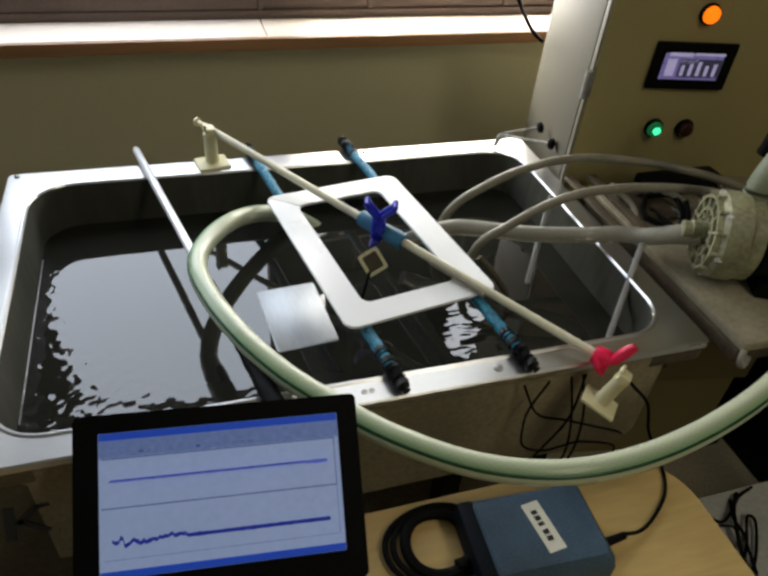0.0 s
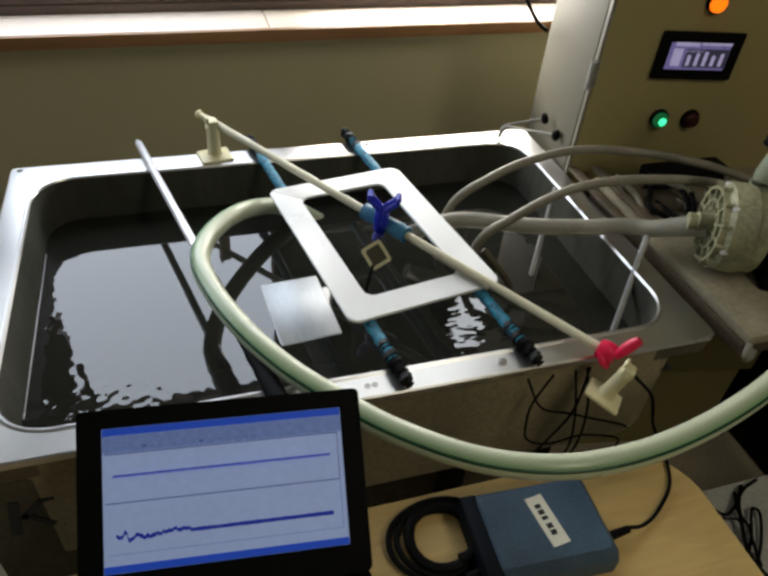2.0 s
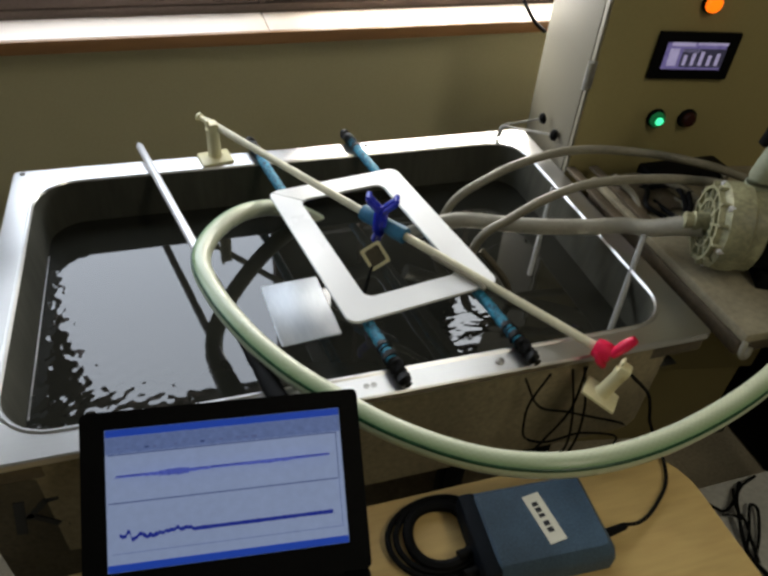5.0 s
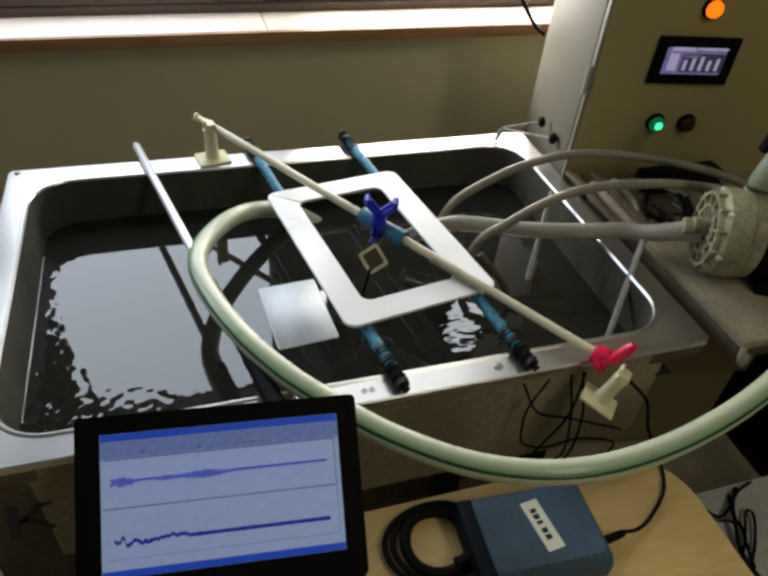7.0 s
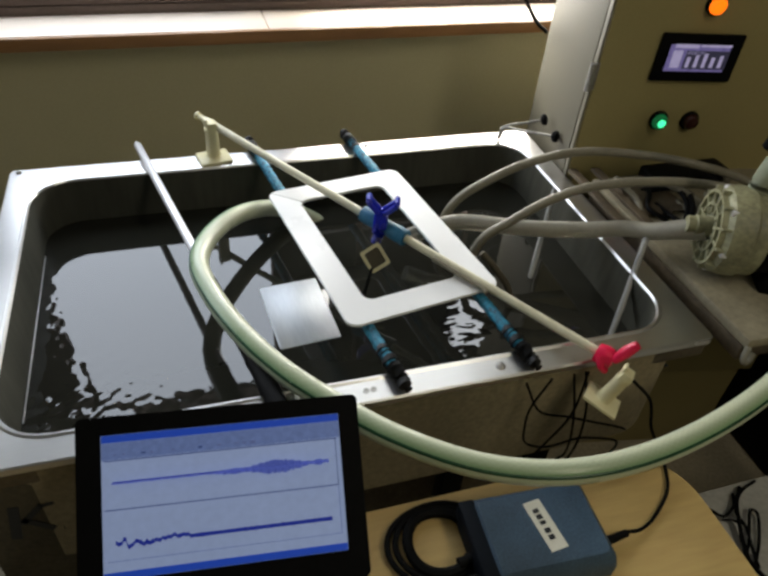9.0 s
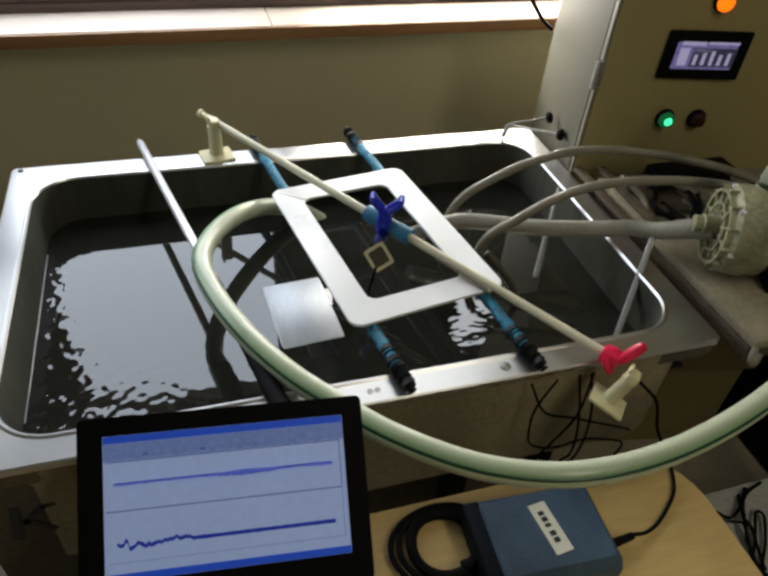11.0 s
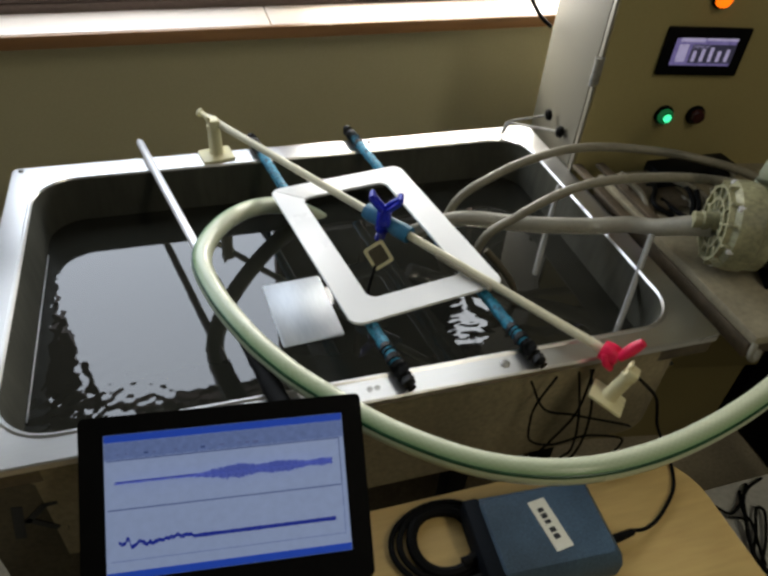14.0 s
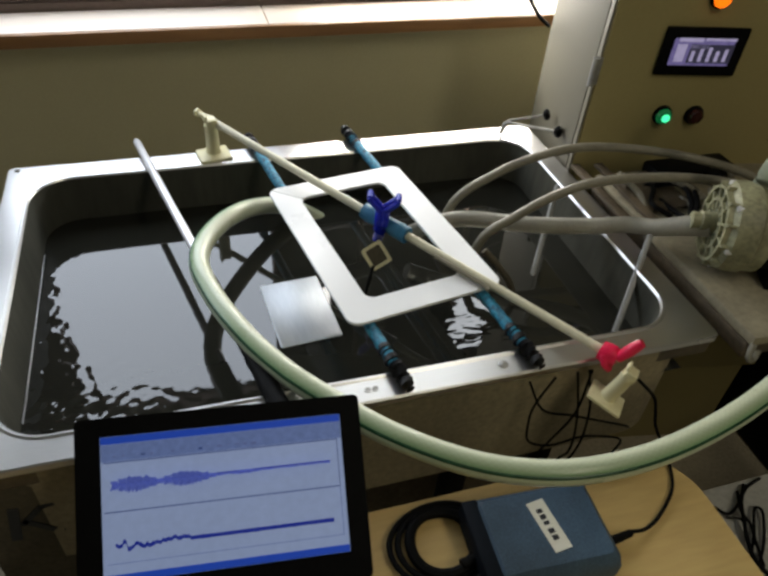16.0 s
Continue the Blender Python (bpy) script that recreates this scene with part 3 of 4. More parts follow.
def on_rod(u, lift=0.0):
    d = (ROD_B - ROD_A).normalized()
    p = ROD_A.lerp(ROD_B, u) + Vector((0, 0, lift))
    side = d.cross(Vector((0, 0, 1))).normalized()
    up = side.cross(d)
    return Matrix.Translation(p) @ Matrix((side, d, up)).transposed().to_4x4()


def blue_clip_and_sensor():
    sl = thing("rubber_sleeve", "blue rubber sleeve round the cream rod", "sleeve", on_rod(0.50))
    line = [(0, -0.040 + 0.080 * k / 16, 0) for k in range(17)]
    part("tube", sweep(line, lambda u: 0.0118 + 0.0008 * math.sin(u * 9), 18, wobble=0.05), M["blue_tube"], sl)
    c = wing_clip("blue_clip", M["blue_clip"], "royal blue plastic spring clip gripping the rod", Matrix.Translation(ROD_A.lerp(ROD_B, 0.490)) @ pose(0, 0, 0.004, 8, 3, -19), 0.0185, 0.0170, True)
    ring_ = [(0.0, -0.012, 0.004), (0.0, -0.015, -0.012), (-0.001, -0.010, -0.026), (-0.002, -0.004, -0.036)]
    part("stem", sweep(ring_, 0.0078, 12), M["blue_clip"], c)
    # a small square ivory frame hanging from the clip
    s = thing("sensor_tag", "small square ivory frame hanging from the blue clip", "sensor", look((0.262, 0.742, 0.846), (0.01, 0.0, 1.44)) @ pose(0, 0, 0, 90, 0, 0) @ pose(0, 0, 0, 0, -36, 0))
    o, i = rounded(-0.0165, 0.0165, -0.018, 0.018, 0.004, 4), rounded(-0.0115, 0.0115, -0.013, 0.013, 0.003, 4)
    f = lambda pts, y: [(x, y, z) for x, z in pts]
    bm = loft([f(i, -0.003), f(o, -0.003), f(o, 0.003), f(i, 0.003), f(i, -0.003)])
    bmesh.ops.remove_doubles(bm, verts=bm.verts[:], dist=1e-6)
    part("tag_frame", bm, M["ivory"], s)
    part("tag_plate", box(-0.011, 0.011, -0.0008, 0.0012, -0.0125, 0.0125), M["carton"], s, "brown sensor plate")
    inv = s.matrix_basis.inverted()
    pts = [inv @ Vector(p) for p in ((0.255, 0.732, 0.836), (0.247, 0.722, 0.820), (0.243, 0.722, 0.795), (0.250, 0.735, 0.765), (0.262, 0.75, 0.70))]
    part("tag_wire", sweep(spline(pts, 6), 0.0024, 8), M["rubber"], s, "black lead into the water")


blue_clip_and_sensor()


def red_clip():
    """Clip pressed round the rod's end: a thick band, two jaws and one long lever."""
    t = thing("red_clip", "crimson plastic spring clip at the rod's end", "clip", on_rod(0.955))
    inv = t.matrix_basis.inverted()
    part("band", sweep([(0, -0.011 + 0.022 * k / 8, 0) for k in range(9)], lambda u: 0.0118 + 0.0018 * math.sin(u * 3.1), 18, wobble=0.08), M["red_clip"], t)
    for s_ in (-1, 1):
        pts = [(s_ * 0.010, -0.004, 0.004), (s_ * 0.013, 0.002, -0.006), (s_ * 0.006, 0.008, -0.016)]
        part("jaw", sweep(spline(pts, 5), 0.0045, 10), M["red_clip"], t)
    tip = [inv @ Vector(p) for p in ((0.484, 0.456, 0.872), (0.489, 0.453, 0.884), (0.495, 0.450, 0.895), (0.501, 0.447, 0.904))]
    part("lever", sweep(spline(tip, 6), lambda u: 0.0048 + 0.0026 * math.sin(u * 3.0), 14), M["red_clip"], t)


red_clip()


def garden_hose():
    pts = [(0.27, 0.92, 0.70), (0.24, 0.950, 0.750), (0.192, 0.960, 0.787), (0.137, 0.944, 0.816), (0.081, 0.898, 0.840), (0.035, 0.832, 0.854), (0.013, 0.757, 0.864),
           (0.025, 0.679, 0.868), (0.0525, 0.600, 0.871), (0.083, 0.540, 0.872), (0.119, 0.489, 0.872), (0.187, 0.412, 0.8715), (0.273, 0.352, 0.870),
           (0.374, 0.324, 0.870), (0.500, 0.332, 0.870), (0.654, 0.376, 0.870), (0.80, 0.45, 0.87), (0.93, 0.56, 0.87)]
    t = thing("garden_hose", "cream garden hose with a green stripe looping over the sink edge", "hose")
    line = spline(pts, 9)
    part("tube", sweep(line, 0.0138, 24), M["hose"], t)
    up, a, strip = Vector((0, 0, 1)), radians(31.0), []
    for i, q in enumerate(line):
        d = (line[min(i + 1, len(line) - 1)] - line[max(i - 1, 0)]).normalized()
        side = d.cross(up).normalized()
        strip.append(q + (side * math.cos(a) + side.cross(d) * math.sin(a)) * 0.0121)
    part("stripe", sweep(strip, 0.0026, 8), M["hose_stripe"], t, "dark green stripe along the hose")


garden_hose()


def grey_hose(name, pts, r, mat, label):
    t = thing(name, label, "hose")
    part("tube", sweep(spline(pts, 9), r, 14), mat, t)
    return t


grey_hose("grey_hose", [(0.395, 0.84, 0.69), (0.418, 0.85, 0.835), (0.487, 0.845, 0.896), (0.566, 0.84, 0.927), (0.646, 0.84, 0.9325), (0.740, 0.82, 0.929), (0.820, 0.785, 0.924), (0.895, 0.755, 0.908), (0.96, 0.72, 0.885), (1.02, 0.70, 0.872)],
          0.0072, M["grey_hose"], "beige-grey hose arching from the sink to the pump")
grey_hose("grey_hose", [(0.400, 0.74, 0.68), (0.428, 0.75, 0.832), (0.478, 0.745, 0.882), (0.545, 0.742, 0.919), (0.616, 0.738, 0.935), (0.720, 0.725, 0.937), (0.800, 0.70, 0.935), (0.86, 0.66, 0.93)],
          0.0072, M["grey_hose"], "beige-grey hose arching from the sink to the pump")
grey_hose("milky_hose", [(0.345, 0.825, 0.815), (0.400, 0.815, 0.838), (0.440, 0.800, 0.846), (0.515, 0.755, 0.856), (0.600, 0.720, 0.866), (0.645, 0.695, 0.880), (0.668, 0.662, 0.895), (0.690, 0.634, 0.915), (0.712, 0.612, 0.928)],
          lambda u: 0.0128 + 0.0035 * max(0, u - 0.72) / 0.28, M["milky"], "thick milky hose from the sink to the pump inlet")
for a, b in (((0.520, 0.72, 0.765), (0.597, 0.828, 0.872)), ((0.587, 0.580, 0.800), (0.664, 0.664, 0.890)),):
    t = thing("thin_tube", "thin clear plastic tube dipping into the sink", "tube", group="thin tubes")
    part("tube", sweep([Vector(a).lerp(Vector(b), k / 6) - (Vector(b) - Vector(a)) * 0.25 * (k == 0) for k in range(7)], 0.0048, 10), M["clear_tube"], t)
t = thing("brown_tube", "thin brown tube standing in the water", "tube", group="thin tubes")
part("tube", sweep(spline([(0.475, 0.668, 0.70), (0.457, 0.672, 0.80), (0.432, 0.684, 0.842), (0.412, 0.700, 0.864)], 5), 0.0052, 10), M["carton"], t)


def rim_hooks():
    for a, b in (((0.604, 1.040, 0.881), (0.661, 1.020, 0.898)), ((0.600, 1.040, 0.878), (0.660, 0.970, 0.892))):
        t = thing("hook_pin", "thin steel pin with a black knob on the sink corner", "pin", group="knobbed pins")
        a, b = Vector(a), Vector(b)
        part("pin", sweep(spline([Vector((a.x - 0.006, a.y + 0.008, RIM + 0.0026)), a - Vector((0.006, 0, 0.008)), a, a.lerp(b, 0.5), b], 5), 0.0026, 8), M["galv"], t)
        part("knob", lathe([(0, 0), (0.007, 0.001), (0.0105, 0.005), (0.0105, 0.010), (0.006, 0.013), (0, 0.0135)], 16), M["rubber"], t, "black rubber knob", m=between(b, b + (b - a)))


rim_hooks()


# ---------------------------------------------------------------- control cabinet
CAB = pose(0.664, 0.905, 0.0, 0, 0, -10)


def cabinet():
    c = thing("control_cabinet", "cream control cabinet with pilot lamps and a small display", "cabinet", CAB)
    part("body", box(0.0, 0.62, 0.014, 0.230, 0.30, 1.75, 0.003), M["cabinet_side"], c, "grey cabinet body, coloured darker to offset the side light")
    part("plinth", box(0.01, 0.61, 0.02, 0.225, 0.0, 0.2995, 0.002), M["cabinet"], c)
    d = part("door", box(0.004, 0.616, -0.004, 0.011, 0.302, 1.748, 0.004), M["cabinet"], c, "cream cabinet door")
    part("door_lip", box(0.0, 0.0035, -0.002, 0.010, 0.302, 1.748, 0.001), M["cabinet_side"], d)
    for z in (1.033, 0.45, 1.55):
        h = part("hinge", lathe([(0, 0), (0.0055, 0), (0.0055, 0.020), (0.005, 0.0205), (0.005, 0.0225), (0.0055, 0.023), (0.0055, 0.046), (0, 0.046)], 14), M["galv"], c, "grey pin hinge", m=pose(-0.006, -0.006, z - 0.023))
        part("hinge_leaf", box(-0.002, 0.012, 0.0015, 0.004, 0.0, 0.046, 0.0005), M["galv"], h)
    # display with bezel
    hm = part("display", box(0.0, 0.1400, -0.012, -0.0045, 0.0, 0.0775, 0.003), M["black"], c, "black framed touch display", m=pose(0.093, 0, 1.031))
    part("screen", box(0.017, 0.119, -0.0130, -0.0121, 0.018, 0.061), M["panel_lit"], hm, "violet lit screen", smooth=0)
    for x, w, z, h, k in ((0.024, 0.040, 0.056, 0.006, "panel_pale"), (0.068, 0.052, 0.058, 0.004, "panel_pale"), (0.024, 0.016, 0.024, 0.028, "panel_pale"),
                          (0.046, 0.074, 0.022, 0.030, "panel_dark"), (0.046, 0.030, 0.046, 0.005, "panel_pale")):
        part("field", box(x, x + w, -0.0136, -0.0131, z, z + h), M[k], hm, smooth=0)
    for i in range(5):
        part("bar", box(0.050 + 0.014 * i, 0.056 + 0.014 * i, -0.0142, -0.0137, 0.025, 0.042 + 0.003 * (i % 3)), M["panel_pale"], hm, smooth=0)
    # pilot lamps
    for x, z, lens, core, lab in ((0.137, 0.960, "lens_green", "glow_green", "lit green pilot lamp"), (0.194, 0.960, "lens_dark", None, "unlit dark red pilot lamp"),
                                  (0.163, 1.152, "lens_green", "glow_orange", "lit orange pilot lamp")):
        p = part("pilot_lamp", lathe([(0.0, 0.0), (0.0165, 0.0), (0.0165, 0.004), (0.0145, 0.007), (0.0135, 0.007)], 28), M["black"], c, lab, m=pose(x, -0.0045, z, 90, 0, 0))
        prof = [(0.0135, 0.006), (0.0128, 0.011), (0.010, 0.0145), (0, 0.0165)]
        if core == "glow_orange":
            part("lens", lathe(prof, 24), M[core], p)
        else:
            part("lens", lathe(prof, 24), M[lens], p)
        if core == "glow_green":
            part("lens_core", lathe([(0.0068, 0.0150), (0.0068, 0.0165), (0.004, 0.0178), (0, 0.0182)], 20), M[core], p)
    part("side_switch", box(-0.016, -0.0003, 0.06, 0.085, 1.165, 1.182, 0.003), M["black"], c, "black side latch")
    return c


cabinet()
t = thing("hanging_cable", "thin dark cable hanging in front of the window board", "cable")
part("cable", sweep(spline([(0.601, 1.12, 1.15), (0.626, 1.12, 1.101), (0.648, 1.12, 1.068), (0.67, 1.12, 1.042), (0.693, 1.12, 1.025)], 6), 0.0036, 8), M["rubber"], t)


# ---------------------------------------------------------------- pump and its bench
def pump_bench():
    b = thing("pump_bench", "dark bench with a grubby pale board on top", "bench")
    part("board", box(0.690, 1.35, 0.452, 0.86, 0.848, 0.864, 0.003), M["board"], b, "grubby pale top board")
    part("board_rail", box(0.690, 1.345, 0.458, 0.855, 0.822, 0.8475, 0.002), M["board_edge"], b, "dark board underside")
    for x, y in ((1.322, 0.48), (1.322, 0.83), (0.722, 0.83)):
        part("leg", box(x - 0.02, x + 0.02, y - 0.02, y + 0.02, 0.0, 0.8215, 0.003), M["black"], b)
    h = thing("corner_hook", "small grey plastic hook under the board corner", "hook")
    part("hook", sweep(spline([(0.690, 0.450, 0.855), (0.686, 0.446, 0.842), (0.690, 0.444, 0.832), (0.699, 0.446, 0.832), (0.702, 0.449, 0.842)], 5), 0.0042, 8), M["milky"], h)
    # zinc strips between sink and bench
    for x, y0, y1, z in ((0.672, 0.72, 0.90, 0.858), (0.704, 0.70, 0.88, 0.868),):
        t = thing("zinc_strip", "grimy brown strip lying between sink and bench", "strip", group="zinc strips")
        part("strip", box(x - 0.008, x + 0.008, y0, y1, z, z + 0.006, 0.001), M["board_edge"], t)
    # dark clutter box behind the pump
    t = thing("junction_box", "black junction box with cables behind the pump", "box")
    part("case", box(0.775, 0.935, 0.800, 0.855, 0.8645, 0.888, 0.006), M["black"], t)
    for i in range(4):
        part("lead", sweep(spline([(0.80 + 0.03 * i, 0.745, 0.89), (0.78 + 0.03 * i, 0.71, 0.885), (0.76 + 0.035 * i, 0.70, 0.872), (0.75 + 0.04 * i, 0.76, 0.87)], 6), 0.0042, 8), M["grey_hose" if i % 2 else "rubber"], t)


def clutter():
    rnd = random.Random(21)
    for k in range(7):
        x, y = 0.715 + 0.028 * k + rnd.uniform(-0.006, 0.006), rnd.uniform(0.70, 0.76)
        t = thing("dark_lead", "dark grimy lead lying between sink and pump", "cable", group="leads on the bench")
        pts = [(x, y, 0.868), (x + rnd.uniform(-0.02, 0.02), y + 0.03, 0.872 + rnd.uniform(0, 0.012)), (x + rnd.uniform(-0.02, 0.03), y + 0.07, 0.874 + rnd.uniform(0, 0.02)), (x + rnd.uniform(-0.02, 0.03), y + 0.10, 0.869)]
        part("cord", sweep(spline(pts, 6), rnd.uniform(0.0035, 0.0065), 8), M["rubber" if k % 3 else "grey_hose"], t)
    t = thing("oily_rag", "dark oily rag crumpled beside the sink", "rag")
    n = 14
    bm = bmesh.new()
    grid = [[bm.verts.new((0.70 + 0.10 * i / n, 0.735 + 0.11 * j / n, 0.8665 + 0.012 * abs(noise.noise(Vector((i * 0.45, j * 0.4, 3)))) + (0.004 if 0 < i < n and 0 < j < n else 0))) for j in range(n + 1)] for i in range(n + 1)]
    for i in range(n):
        for j in range(n):
            bm.faces.new((grid[i][j], grid[i + 1][j], grid[i + 1][j + 1], grid[i][j + 1]))
    part("cloth", bm, M["board_edge"], t)


pump_bench()
clutter()


def pump():
    m = pose(0.733, 0.602, 0.9325, 0, -90, -27)
    p = thing("pump", "yellowed plastic pump with a ribbed round head and black motor", "pump", m)
    prof = [(0, 0.020), (0.030, 0.020), (0.055, 0.016), (0.062, 0.010), (0.064, -0.004), (0.064, -0.020), (0.060, -0.024), (0.060, -0.040), (0.054, -0.044), (0, -0.044)]
    part("head", lathe(prof, 40), M["pump"], p, "ribbed round pump head")
    # Disc coloured darker than the head for the shade between the ribs.
    part("recess", lathe([(0.016, 0.0206), (0.030, 0.0206), (0.052, 0.0172), (0.0525, 0.012)], 36), M["pump_dark"], p, "face between the ribs, recess shade put into its dark colour")
    for k in range(12):
        a = 2 * math.pi * k / 12
        bm = box(0.020, 0.060, -0.002, 0.002, 0.010, 0.0235, 0.001)
        part("rib", bm, M["pump"], p, m=Matrix.Rotation(a, 4, "Z"))
    for r in (0.034, 0.052):
        bm = lathe([(r - 0.002, 0.012), (r - 0.002, 0.0240), (r + 0.002, 0.0240), (r + 0.002, 0.012)], 36)
        part("ring_rib", bm, M["pump"], p)
    for k in range(6):
        a = 2 * math.pi * (k + 0.4) / 6
        part("bolt", lathe([(0.0050, 0.0), (0.0050, 0.0125), (0.004, 0.0145), (0, 0.015)], 10), M["chrome"], p, "bright bolt head", m=pose(0.0575 * math.cos(a), 0.0575 * math.sin(a), 0))
    part("inlet", lathe([(0.0145, 0.015), (0.0145, 0.040), (0.012, 0.041), (0.012, 0.052), (0, 0.052)], 20), M["pump"], p)
    part("motor", lathe([(0, -0.0445), (0.046, -0.0445), (0.052, -0.050), (0.052, -0.21), (0.045, -0.22), (0, -0.22)], 32), M["black"], p, "black motor housing")
    part("foot", box(-0.0685, -0.045, -0.045, 0.045, -0.18, -0.064, 0.002), M["black"], p)
    o = thing("outlet_pipe", "pale green pipe rising from the pump with a black joint", "pipe")
    part("pipe", sweep(spline([(0.768, 0.606, 0.975), (0.770, 0.604, 1.02), (0.782, 0.598, 1.08), (0.80, 0.59, 1.18)], 6), 0.0175, 18), M["pump_pipe"], o)
    part("joint", sweep([(0.790, 0.640, 1.035), (0.791, 0.638, 1.050), (0.793, 0.636, 1.085)], 0.011, 14), M["black"], o, "black joint")


pump()


# ---------------------------------------------------------------- desk, laptop, measuring box
DESK = 0.755


def desk():
    d = thing("desk", "maple veneer desk with rounded corners", "desk")
    o = rounded(-0.75, 0.564, -0.32, 0.400, 0.085, 10)
    bm = loft([[(x, y, DESK - 0.004) for x, y in o], [(x, y, DESK) for x, y in rounded(-0.748, 0.562, -0.318, 0.398, 0.083, 10)]], cap_last=True)
    part("top", bm, M["table"], d, "maple veneer top")
    bm = loft([[(x, y, DESK - 0.028) for x, y in o], [(x, y, DESK - 0.0042) for x, y in o]], cap_first=True, cap_last=True)
    part("edge_band", bm, M["table_edge"], d, "brown edge band")
    for x in (-0.7, 0.50):
        for y in (-0.27, 0.35):
            part("leg", box(x - 0.02, x + 0.02, y - 0.02, y + 0.02, 0, DESK - 0.0285, 0.003), M["black"], d)


desk()

# lid frame: x along the screen's top edge, y up the lid, z out of the screen
UX = Vector((0.99344, -0.11429, 0.0044))
DN = Vector((-0.08583, -0.77038, -0.63178))
NZ = UX.cross(-DN)
LID = Matrix.Translation((-0.098, 0.450, 0.910)) @ Matrix((UX, -DN, NZ)).transposed().to_4x4()


def laptop():
    t = thing("laptop", "small black laptop with its lid open, showing blue signal traces", "laptop", LID)
    inv = LID.inverted()
    bm = box(-0.023, 0.2475, -0.158, 0.0185, -0.012, -0.0012, 0.004)
    lid = part("lid", bm, M["black"], t, "black lid")
    # bezel proud of the screen
    o, i = rounded(-0.023, 0.2475, -0.158, 0.0185, 0.006, 4), rounded(-0.0005, 0.2275, -0.1315, 0.0008, 0.001, 4)
    f = lambda pts, z: [(x, y, z) for x, y in pts]
    bm = loft([f(i, -0.001), f(i, 0.0016), f(o, 0.0016), f(o, -0.001)])
    part("bezel", bm, M["black"], t, "black screen bezel")
    s = part("screen", box(-0.0004, 0.2274, -0.1314, 0.0006, -0.001, 0.0), M["screen"], t, "lit blue-grey screen", smooth=0)
    def strip(name, mat, x0, x1, y0, y1, z=0.0002):
        part(name, box(x0, x1, y0, y1, z, z + 0.0002), M[mat], s, smooth=0)
    strip("title_bar", "screen_blue", 0.0, 0.227, -0.0065, 0.0004)
    strip("tool_bar", "screen_grey", 0.0, 0.227, -0.0225, -0.0067)
    rnd = random.Random(4)
    for k in range(16):
        x = 0.01 + 0.0085 * k + rnd.uniform(0, 0.004)
        strip("tool_mark", "screen_line" if k in (3, 9) else "tool_ink", x, x + rnd.uniform(0.002, 0.006), -0.0205 + rnd.uniform(0, 0.004), -0.0175, 0.0005)
    strip("rule", "screen_line", 0.002, 0.2235, -0.0240, -0.0230)
    strip("rule", "screen_line", 0.002, 0.2215, -0.0692, -0.0682)
    strip("rule", "screen_line", 0.2222, 0.2229, -0.0690, -0.0240)
    strip("rule", "screen_grey", 0.2222, 0.2229, -0.1150, -0.0690)
    strip("rule", "screen_grey", 0.004, 0.2229, -0.1152, -0.1146)
    strip("task_bar", "screen_blue", 0.0, 0.227, -0.1312, -0.1245)
    # resting line of the upper trace
    strip("trace_line", "trace", 0.0095, 0.2145, -0.0452, -0.0431)
    # lower trace, with its unquiet first third
    n = 170
    vs, fs = [], []
    for k in range(n + 1):
        u = k / n
        y = -0.1000 + (0.0028 * noise.noise(Vector((u * 23, 0.4, 0))) + 0.0028 * noise.noise(Vector((u * 90, 1.4, 0))) if u < 0.33 else 0.0003 * noise.noise(Vector((u * 60, 2, 0)))) + (0.0045 if 5 < k < 9 else 0)
        h = 0.0013 + 0.0009 * abs(noise.noise(Vector((u * 40, 5, 1)))) + 0.0003
        vs += [(0.011 + 0.203 * u, y - h, 0.0004), (0.011 + 0.203 * u, y + h, 0.0004)]
        if k:
            a = 2 * k
            fs.append((a - 2, a, a + 1, a - 1))
    bm = bmesh.new()
    vv = [bm.verts.new(v) for v in vs]
    for q in fs:
        bm.faces.new([vv[i] for i in q])
    part("lower_trace", bm, M["trace"], s, smooth=0)
    # base unit on the desk
    hinge = LID @ Vector((0.112, -0.160, -0.004))
    yaw = math.degrees(math.atan2(UX.y, UX.x))
    loc = inv @ (Matrix.Translation((hinge.x, hinge.y, DESK)) @ pose(0, 0, 0, 0, 0, yaw))
    b = part("base", box(-0.135, 0.135, -0.185, 0.006, 0.002, hinge.z - DESK - 0.002, 0.005), M["black"], t, "black keyboard base", m=loc)
    for x in (-0.09, 0.09):
        part("hinge", lathe([(0, -0.018), (0.006, -0.018), (0.006, 0.018), (0, 0.018)], 14), M["black"], b, m=pose(x, 0.002, hinge.z - DESK - 0.001, 0, 90, 0))
    kz = hinge.z - DESK - 0.002
    for r in range(5):
        for k in range(12):
            part("key", box(-0.122 + k * 0.0205, -0.122 + k * 0.0205 + 0.0175, -0.034 - r * 0.020, -0.034 - r * 0.020 + 0.0165, kz + 0.0002, kz + 0.0022, 0.0006, 1), M["rubber"], b, smooth=0)
    # burst plates of the upper trace, each turning about the trace's line
    plates = []
    n = 30
    w = 0.205 / n
    for k in range(n):
        cols = 6
        for side in (1, -1):
            bm = bmesh.new()
            edge, line = [], []
            for c in range(cols + 1):
                x = -w / 2 + w * c / cols
                j = 0.78 + 0.34 * noise.noise(Vector((k * 3.1 + c * 0.9, 1.3 * side, 0)))
                edge.append(bm.verts.new((x, side * 0.0112 * j, 0)))
                line.append(bm.verts.new((x, 0, 0)))
            for c in range(cols):
                bm.faces.new((line[c], line[c + 1], edge[c + 1], edge[c]))
